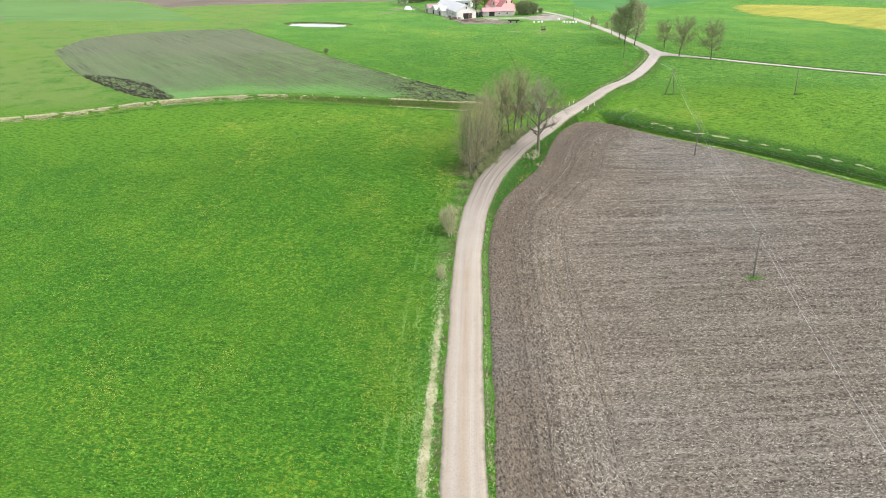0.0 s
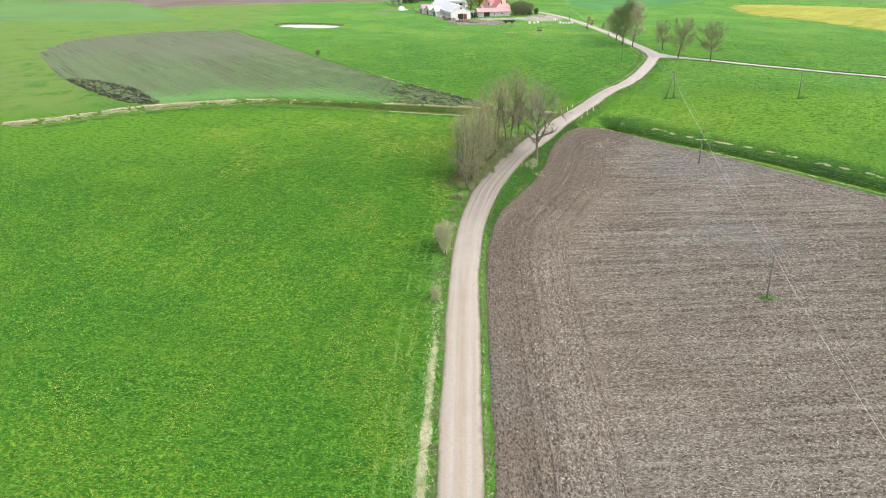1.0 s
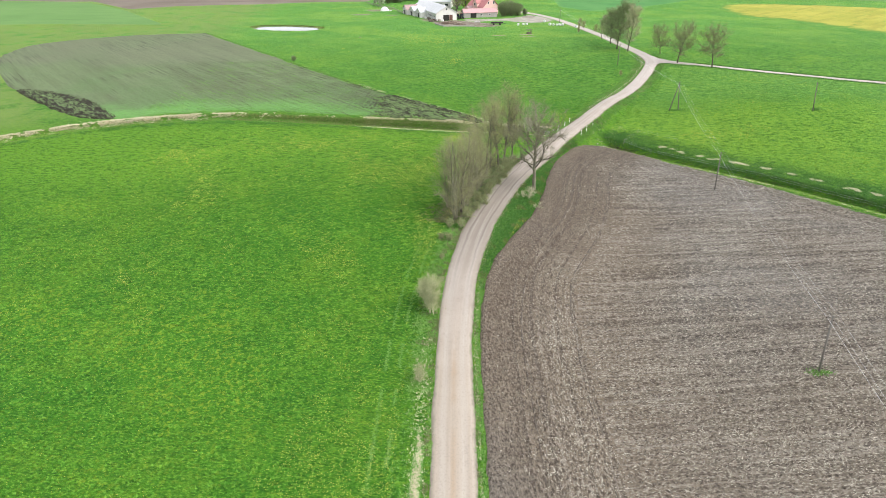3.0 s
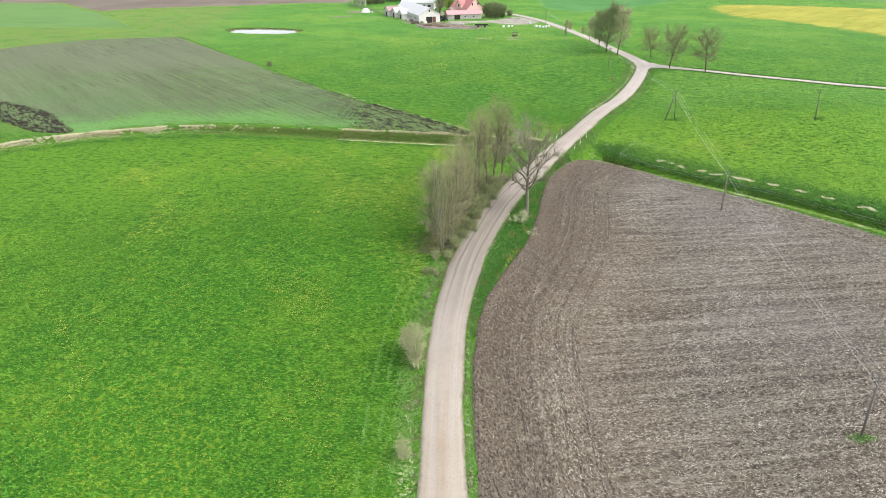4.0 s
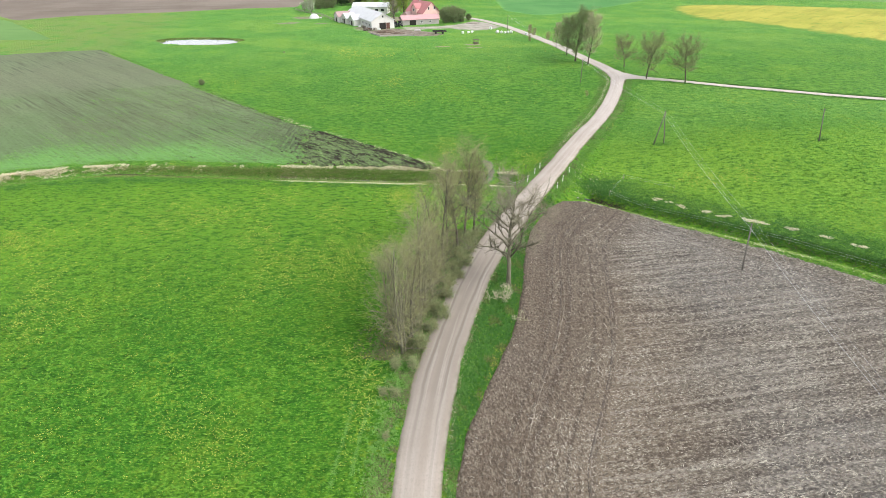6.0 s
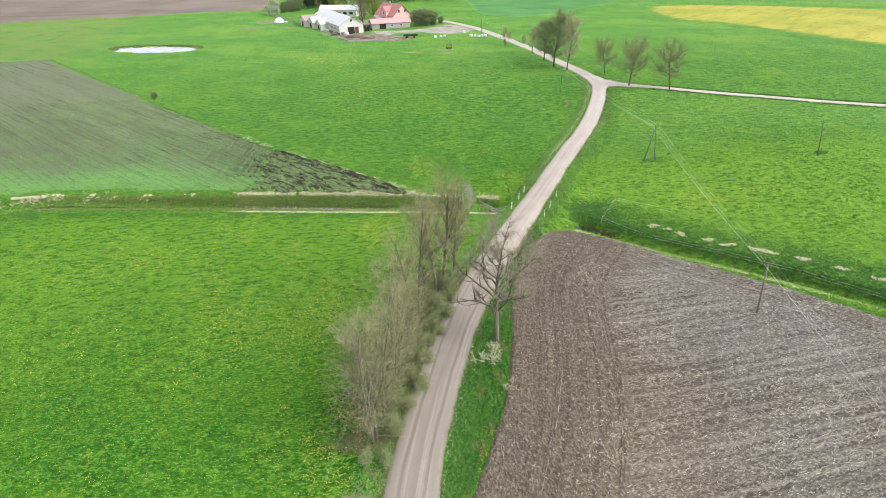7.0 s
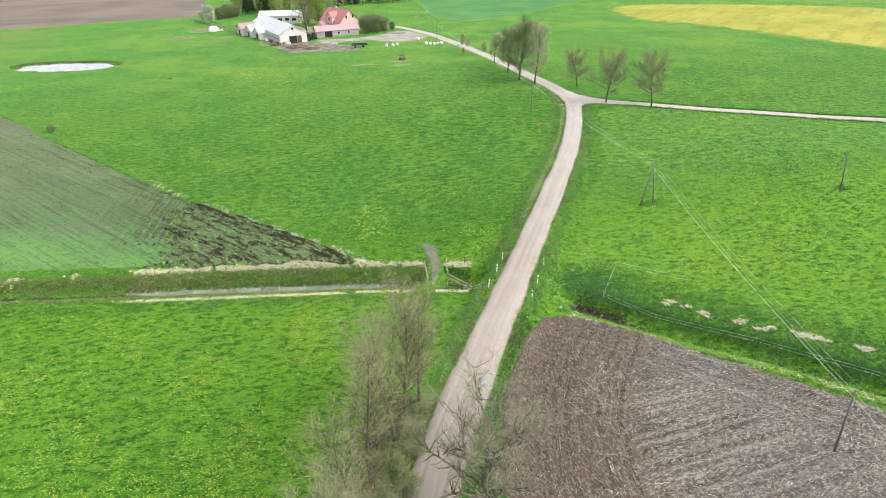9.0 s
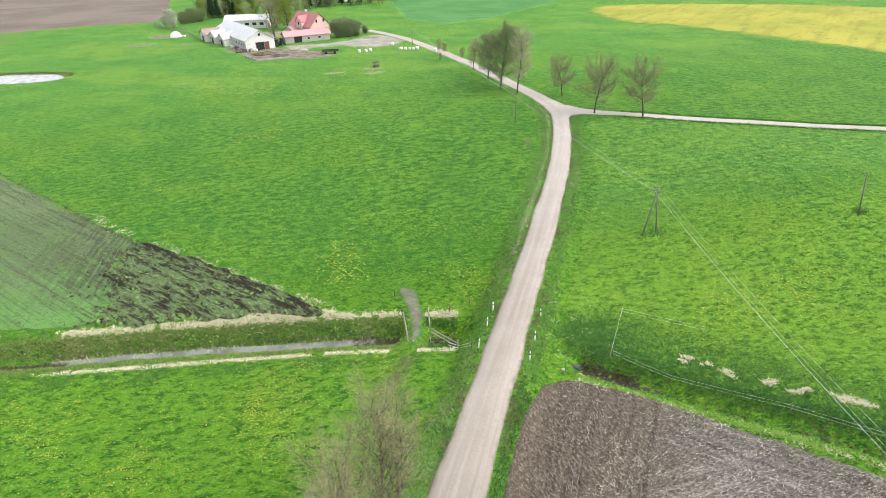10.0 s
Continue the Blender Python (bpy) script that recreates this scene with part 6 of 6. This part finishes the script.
B = pose(9.4, 344.6, on_land(9.4, 344.6), 0, 0, 18)
barn = gabled("barn", "long whitewashed barn with a pale sheet roof", B, 11.6, 39, 3.9, 7.2, WHITE_WALL, (WHITE_ROOF, WHITE_ROOF), 0.5,
              [("left", 3 + 2.0 * k, 1.6, 0.9, 0.9) for k in range(6)] + [("front", 5.8, 5.2, 0.9, 0.9)],
              [("front", 5.6, 0.0, 3.2, 2.8)])
part("door_leaf", box(7.4, 9.2, -0.25, -0.15, 0.05, 2.8, 0.02), DOOR_RED, barn, "red-brown sliding door leaf")
for k, (along_, depth, ww, mats) in enumerate(((16.5, 3.4, 7.4, (WHITE_ROOF, WHITE_ROOF)), (24.2, 4.6, 8.2, (WHITE_ROOF, WHITE_ROOF)), (32.4, 6.4, 7.6, (RUST_ROOF, RUST_ROOF)))):
    gabled("barn_porch", ("low white gabled porch of the barn", "white gabled porch with a pale sheet roof", "low porch with a faded rust roof")[k], B @ pose(-depth, along_ + ww, 0, 0, 0, -90), ww, depth + 4.6, 2.8, 4.8, WHITE_WALL, mats, 0.35, [("front", 1.4, 1.2, 0.9, 0.8)], [("front", 4.0, 0, 2.2, 2.1)])
gabled("long_outbuilding", "white outbuilding with a pale sheet roof", pose(0.5, 406.5, on_land(0, 406), 0, 0, -14) @ pose(0, 9, 0, 0, 0, -90), 9, 20, 3.7, 5.6, WHITE_WALL, (WHITE_ROOF, WHITE_ROOF), 0.4,
       [("right", 10.5 + 3.4 * k, 1.4, 1.9, 1.2) for k in range(3)] + [("right", 3.0 + 3.0 * k, 1.4, 1.2, 1.1) for k in range(2)])
gabled("low_shed", "low pale shed with a faded red roof", pose(25.0, 355.4, on_land(28, 355), 0, 0, 8) @ pose(0, 6.6, 0, 0, 0, -90), 6.6, 18.6, 2.6, 4.2, CONCRETE, (PINK_ROOF, PINK_ROOF), 0.45,
       [("right", 9.6, 1.0, 1.0, 0.7), ("right", 14.2, 1.0, 1.0, 0.7)], [("right", 5.2, 0, 3.2, 2.3)])
HP = pose(36.4, 367.0, on_land(36, 367), 0, 0, 30)
house = gabled("farmhouse", "pink rendered farmhouse with a steep red roof", HP, 10.8, 15, 4.0, 8.9, PINK_WALL, (RED_ROOF, RED_ROOF), 0.5,
               [("front", 3.7, 5.4, 0.9, 1.3), ("front", 7.4, 5.4, 0.9, 1.3), ("front", 2.6, 1.6, 1.1, 1.4), ("front", 8.4, 1.6, 1.1, 1.4), ("left", 3.0, 1.6, 1.1, 1.4), ("left", 11.0, 1.6, 1.1, 1.4)])
part("chimney", box(5.0, 5.9, 9.2, 10.1, 7.6, 9.9, 0.03), CONCRETE, house, "grey chimney stack")
gabled("house_dormer", "pink gabled dormer on the farmhouse roof", HP @ pose(-0.6, 9.2, 3.6, 0, 0, -90), 4.2, 5.5, 2.2, 4.4, PINK_WALL, (RED_ROOF, RED_ROOF), 0.3, [("front", 2.1, 0.9, 1.0, 1.2)])
gabled("house_porch", "low porch with a dull red roof", HP @ pose(-4.0, 13.5, 0, 0, 0, -90), 6.0, 5.0, 2.4, 4.0, PINK_WALL, (RUST_ROOF, RUST_ROOF), 0.35, [("front", 3.0, 1.0, 2.6, 1.1)])


def bale(x, y, s=1.0, turn=0.0, lying=False):
    top = tagged(part("wrapped_bale", bmesh.new(), WRAP), "round hay bale wrapped in white film", "hay bale", "wrapped bales")
    bm = bmesh.new()
    bmesh.ops.create_cone(bm, cap_ends=True, segments=20, radius1=0.68, radius2=0.68, depth=1.25)
    bmesh.ops.bevel(bm, geom=[e for e in bm.edges if len(e.link_faces) == 2 and e.calc_face_angle() > 1], offset=0.14, segments=3, affect="EDGES", profile=0.5)
    bm.to_mesh(top.data)
    bm.free()
    top.matrix_basis = pose(x, y, on_land(x, y, 0.6 * s), 90 if lying else 0, 0, turn) @ Matrix.Diagonal((s, s, s, 1))


for i, (x, y) in enumerate(((50.0, 325), (52.6, 325.2), (54.4, 325.7), (65.0, 334.4), (65.6, 323.0), (67.2, 322.2), (68.7, 321.6), (70.2, 321.8), (71.6, 321.2), (76.8, 314.6))):
    bale(x, y, 0.82 + 0.1 * math.sin(5 * i), 31 * i, i % 3 != 0)
clamp = thing("silage_clamp", "white film-covered silage heap in the grass", "silage heap", at=pose(-20.3, 393, on_land(-20, 393), 0, 0, 8))
bm = bmesh.new()
bmesh.ops.create_icosphere(bm, subdivisions=4, radius=1)
for v in bm.verts:
    v.co.x *= 2.5
    v.co.y *= 1.8
    v.co.z = max(v.co.z, -0.2) * 2.4
    v.co += Vector((1, 1, 1)) * 0.12 * noise.noise(v.co * 0.9)
part("cover", bm, WRAP, clamp)
pole_part("tyre_roll", (2.6, -1.0, 0.3), (4.0, -1.2, 0.3), 0.3, 0.3, WRAP, clamp, 10)

trailer = thing("farm_trailer", "dark flat farm trailer parked in the grass", "trailer", at=pose(39.5, 327.4, on_land(39.5, 327.4), 0, 0, -6))
part("bed", box(-3.0, 3.0, -1.1, 1.1, 0.85, 1.05, 0.03), OLD_WOOD, trailer)
for s in (-1, 1):
    part("side_board", box(-3.0, 3.0, s * 1.1 - 0.05, s * 1.1 + 0.05, 1.05, 1.35, 0.02), STEEL, trailer)
    part("end_board", box(s * 3.0 - 0.05, s * 3.0 + 0.05, -1.05, 1.05, 1.05, 1.6, 0.02), STEEL, trailer)
    for xx in (-1.6, 1.6):
        wh = pole_part("wheel", (xx, s * 0.85, 0.45), (xx, s * 1.1, 0.45), 0.45, 0.45, BLACK, trailer, 16, "dark rubber wheel")
        pole_part("hub", (xx, s * 1.08, 0.45), (xx, s * 1.14, 0.45), 0.2, 0.16, STEEL, wh, 10)
pole_part("drawbar", (3.0, 0, 0.8), (4.8, 0, 0.5), 0.08, 0.06, STEEL, trailer, 8)

feeder = thing("hay_feeder", "dark timber hay feeder on trampled ground", "feeder", at=pose(50.6, 296.8, on_land(50.6, 296.8), 0, 0, 15))
part("trough", box(-0.9, 0.9, -0.7, 0.7, 0.35, 0.8, 0.03), OLD_WOOD, feeder)
for sx in (-0.85, 0.85):
    for sy in (-0.65, 0.65):
        pole_part("post", (sx, sy, -0.2), (sx, sy, 1.9), 0.07, 0.06, OLD_WOOD, feeder, 6)
for k in range(5):
    pole_part("bar", (-0.8 + 0.4 * k, -0.66, 0.8), (-0.8 + 0.4 * k, -0.66, 1.75), 0.03, 0.03, OLD_WOOD, feeder, 5)
part("roof", box(-1.1, 1.1, -0.9, 0.9, 1.85, 1.95, 0.02), OLD_WOOD, feeder)

pad = thing("manure_pad_wall", "low grey concrete wall round the manure pad", "wall")
for a, b in (((8.6, 333.6), (12.6, 324.8)), ((12.6, 324.8), (21.6, 324.6)), ((21.6, 324.6), (28, 322.6))):
    d = Vector(b) - Vector(a)
    ob = part("panel", box(0, d.length, -0.12, 0.12, -0.3, 0.55, 0.03), CONCRETE, pad)
    ob.matrix_basis = pose(a[0], a[1], on_land(*a), 0, 0, math.degrees(math.atan2(d.y, d.x)))


def heap(name, label, category, x, y, sx, sy, sz, material, seed):
    bm = bmesh.new()
    bmesh.ops.create_icosphere(bm, subdivisions=4, radius=1)
    for v in bm.verts:
        k = 1 + 0.35 * noise.noise(v.co * 1.7 + Vector((seed, 3, 0))) + 0.15 * noise.noise(v.co * 6 + Vector((seed, 0, 9)))
        v.co = Vector((v.co.x * sx * k, v.co.y * sy * k, max(v.co.z, -0.25) * sz * k))
    ob = tagged(part(name, bm, material), label, category)
    ob.matrix_basis = pose(x, y, on_land(x, y))


heap("manure_heap", "brown manure heap before the barn door", "manure heap", 15.5, 336, 4.2, 2.6, 0.9, DUNG, 1)
heap("manure_heap", "low spread of manure on the muddy yard", "manure heap", 21, 331, 3.4, 2.0, 0.5, DUNG, 2)
heap("scrap_pile", "dark scrap pile against the barn wall", "scrap pile", 6.8, 345.5, 1.5, 3.0, 1.2, OLD_WOOD, 3)
heap("firewood_pile", "grey-brown firewood pile beside the yard", "wood pile", 60, 353.5, 3.2, 1.2, 1.0, TIMBER, 4)
heap("rubble_heap", "low heap of grey rubble in the yard grass", "rubble", 30.5, 337.5, 1.6, 1.0, 0.8, CONCRETE, 5)
for i, (x, y) in enumerate(((21.0, 349.6), (21.5, 351.6))):
    car = thing("tractor", "dark old tractor parked beside the barn", "tractor", at=pose(x + 2.0 * i, y + 1.5, on_land(x, y), 0, 0, 70 + 30 * i))
    part("hood", box(-1.7, 0.1, -0.4, 0.4, 0.8, 1.5, 0.12), STEEL, car)
    part("cab", box(0.1, 1.4, -0.7, 0.7, 0.9, 2.5, 0.12), PANE, car)
    part("cab_roof", box(0.0, 1.5, -0.8, 0.8, 2.5, 2.65, 0.05), DOOR_RED, car)
    for xx, rr in ((-1.3, 0.45), (0.8, 0.8)):
        for s in (-1, 1):
            pole_part("wheel", (xx, s * 0.6, rr), (xx, s * 0.95, rr), rr, rr, BLACK, car, 18)

# timber fence, clutter along the barn wall
paddock = thing("paddock_fence", "weathered grey timber paddock fence behind the silage heap", "fence")
PADDOCK = [(-33.5, 432), (-28, 421), (-21.5, 409), (-15.2, 399), (-12.0, 388), (-9.0, 379)]
for a, b in zip(PADDOCK[:-1], PADDOCK[1:]):
    n = max(int(math.dist(a, b) / 2.6), 1)
    for k in range(n):
        px, py = a[0] + (b[0] - a[0]) * k / n, a[1] + (b[1] - a[1]) * k / n
        pole_part("post", (px, py, on_land(px, py, -0.3)), (px, py, on_land(px, py, 1.3)), 0.09, 0.08, TIMBER, paddock, 6)
    for h in (0.45, 0.85, 1.2):
        pole_part("rail", (a[0], a[1], on_land(*a, h)), (b[0], b[1], on_land(*b, h)), 0.08, 0.08, TIMBER, paddock, 5)
for i, (u, w, mat) in enumerate(((-1.2, 4.0, PLASTIC), (-1.6, 6.5, OLD_WOOD), (-1.3, 9.0, TIMBER), (-1.0, 1.5, DOOR_RED), (-1.8, 12.5, PLASTIC), (1.2, -1.2, TIMBER), (3.0, -1.6, PLASTIC), (-0.8, -1.0, OLD_WOOD))):
    p = B @ Vector((u, w, 0))
    crate = thing("farm_crate", ("old open farm crate standing by the barn wall", "worn storage crate among the barn's clutter")[i % 2], "crate", "crates by the barn", at=pose(p.x, p.y, on_land(p.x, p.y), 0, 0, 18 + 23 * i))
    part("base", box(-0.6, 0.6, -0.5, 0.5, 0.05, 0.15, 0.02), mat, crate)
    for s in (-1, 1):
        part("side", box(-0.6, 0.6, s * 0.5 - 0.04, s * 0.5 + 0.04, 0.1, 0.9 + 0.1 * (i % 3), 0.02), mat, crate)
        part("end", box(s * 0.6 - 0.04, s * 0.6 + 0.04, -0.46, 0.46, 0.1, 0.85 + 0.1 * (i % 3), 0.02), mat, crate)

# farm trees and hedges
yard_tree = tree("yard_tree", "large half-bare budding tree in the farmyard", "tree", grow(41, 17, 0.42, 0.2, 5.5, 22, 0.7, 7, 8, 1.5, 0.07, 0.2, leaf=1, leaf_size=0.14), DARK_BARK, BARK, BUD)
plant(yard_tree, 21.0, 360.0, 0, 1.0, True)
leafy = tree("leafy_tree", "tall tree in fresh yellow-green spring leaf", "tree", grow(42, 15, 0.3, 0.12, 4.6, 24, 0.6, 7, 6, 1.4, 0.05, leaf=5, leaf_size=0.22), DARK_BARK, BARK, blade_material("fresh_leaves", (0.13, 0.19, 0.03), (0.26, 0.34, 0.06)), "trees behind the farm")
for i, (x, y, s) in enumerate(((28.5, 392, 1.1), (24, 398, 0.9), (8, 436, 0.8), (14, 440, 0.85), (-12, 445, 0.6), (30, 414, 1.0))):
    plant(leafy, x, y, 70 * i, s, i == 0)
hedge = tree("garden_bush", "broad leafy grey-green bush by the shed", "bush", grow(43, 6.2, 0.10, 0.05, 2.6, 13, 0.5, 6, 7, 1.1, 0.04, stems=6, leaf=5, leaf_size=0.12), DARK_BARK, BARK, LEAF, "leafy bushes of the farm")
for i, (x, y, s) in enumerate(((47.6, 361.0, 1.15), (51.6, 361.6, 1.2), (55.2, 362.6, 1.0), (-15.5, 437, 1.1), (-12, 440, 0.9), (57, 470, 1.1), (-20, 434, 0.9), (60, 366, 0.5))):
    plant(hedge, x, y, 50 * i, s, i == 0)
apple = tree("blossom_tree", "fruit tree in pale white blossom", "tree", grow(44, 7.0, 0.16, 0.10, 3.6, 22, 0.7, 7, 8, 0.9, 0.05, leaf=7, leaf_size=0.13), DARK_BARK, BARK, BLOSSOM, "blossoming fruit trees")
plant(apple, -23.2, 420.5, 0, 1.0, True)
plant(apple, -28.0, 428, 100, 0.6)


def conifer(seed, tall):
    r = random.Random(seed)
    wood, need = ([], []), ([], [])
    tube_into(wood[0], wood[1], [Vector((0, 0, -0.3)), Vector((0, 0, tall / 2)), Vector((0, 0, tall))], [0.25, 0.15, 0.03], 7)
    for i in range(2600):
        t = r.uniform(0.06, 1) ** 0.8
        a, rad = r.uniform(0, 6.28), (1 - t) * tall * 0.2 * r.uniform(0.5, 1.1) + 0.15
        c = Vector((math.cos(a) * rad, math.sin(a) * rad, t * tall - 0.2 * rad))
        n = len(need[0])
        s = 0.32 + 0.25 * (1 - t)
        o = Vector((math.cos(a), math.sin(a), -0.5))
        w = Vector((-math.sin(a), math.cos(a), r.uniform(-0.3, 0.3)))
        need[0].extend([c - o * s + w * s * 0.5, c - o * s - w * s * 0.5, c + o * s])
        need[1].append((n, n + 1, n + 2))
    return wood, need


wood, need = conifer(5, 14)
spruce = thing("spruce_tree", "dark green spruce at the farm's back", "tree", "spruces behind the farm")
mesh_object("trunk", wood[0], wood[1], DARK_BARK, spruce, "", True)
mesh_object("crown", need[0], need[1], NEEDLE, spruce, "dense dark needle boughs")
for i, (x, y, s) in enumerate(((-6.5, 450, 1.1), (-3.6, 452, 0.9), (2.2, 452, 1.0), (5.0, 451, 0.8), (0, 455, 0.9), (7.5, 456, 0.9), (46, 466, 0.9), (52, 472, 1.0), (66, 474, 0.8), (71, 472, 0.75), (77, 474, 0.8), (84, 476, 0.85), (92, 478, 0.7), (99, 479, 0.7))):
    plant(spruce, x, y, 47 * i, s, i == 0)
wood_tree = tree("wood_tree", "bare grey-brown tree in the wood behind the farm", "tree", grow(46, 13, 0.2, 0.1, 3.8, 20, 0.6, 5, 6, 1.6, 0.09, leaf=1, leaf_size=0.2), DARK_BARK, FAR_TWIG, BUD, "bare trees behind the farm")
for i, (x, y, s) in enumerate(((-9, 455, 0.9), (0, 446, 0.7), (9, 450, 0.8), (16, 452, 0.9), (21, 446, 0.8), (27, 455, 1.0), (33, 462, 1.0), (37, 430, 0.8), (43, 455, 1.0), (48, 474, 1.0), (55, 478, 0.9), (12, 428, 0.6), (26, 425, 0.9), (61, 480, 0.8))):
    plant(wood_tree, x, y, 63 * i, s, i == 0)
for i in range(26):
    plant(wood_tree, -12 + 4.1 * i + rng.uniform(-2, 2), 462 + 0.25 * i + rng.uniform(-6, 14), 41 * i, rng.uniform(0.7, 1.0))
roadside = tree("lane_shrub", "thin bare shrub beside the farm lane", "shrub", grow(45, 4.5, 0.04, 0.1, 1.2, 8, 0.9, 4, 7, 0.8, 0.05, stems=4), BARK, TWIG, None, "thin shrubs by the farm lane")
for i, (x, y, s) in enumerate(((78.8, 316, 1.0), (79.6, 312, 0.8), (82.2, 300, 0.8), (74.0, 299, 0.6), (64.5, 206.0, 0.4))):
    plant(roadside, x, y, 60 * i, s, i == 0)
gabled("glasshouse_row", "long low white sheds beyond the farm", pose(70, 488, on_land(70, 488), 0, 0, 8) @ pose(0, 6, 0, 0, 0, -90), 6, 46, 2.6, 4.2, WHITE_WALL, (WHITE_ROOF, WHITE_ROOF), 0.3, [("right", 6 + 7 * k, 1.0, 2.5, 1.0) for k in range(6)])
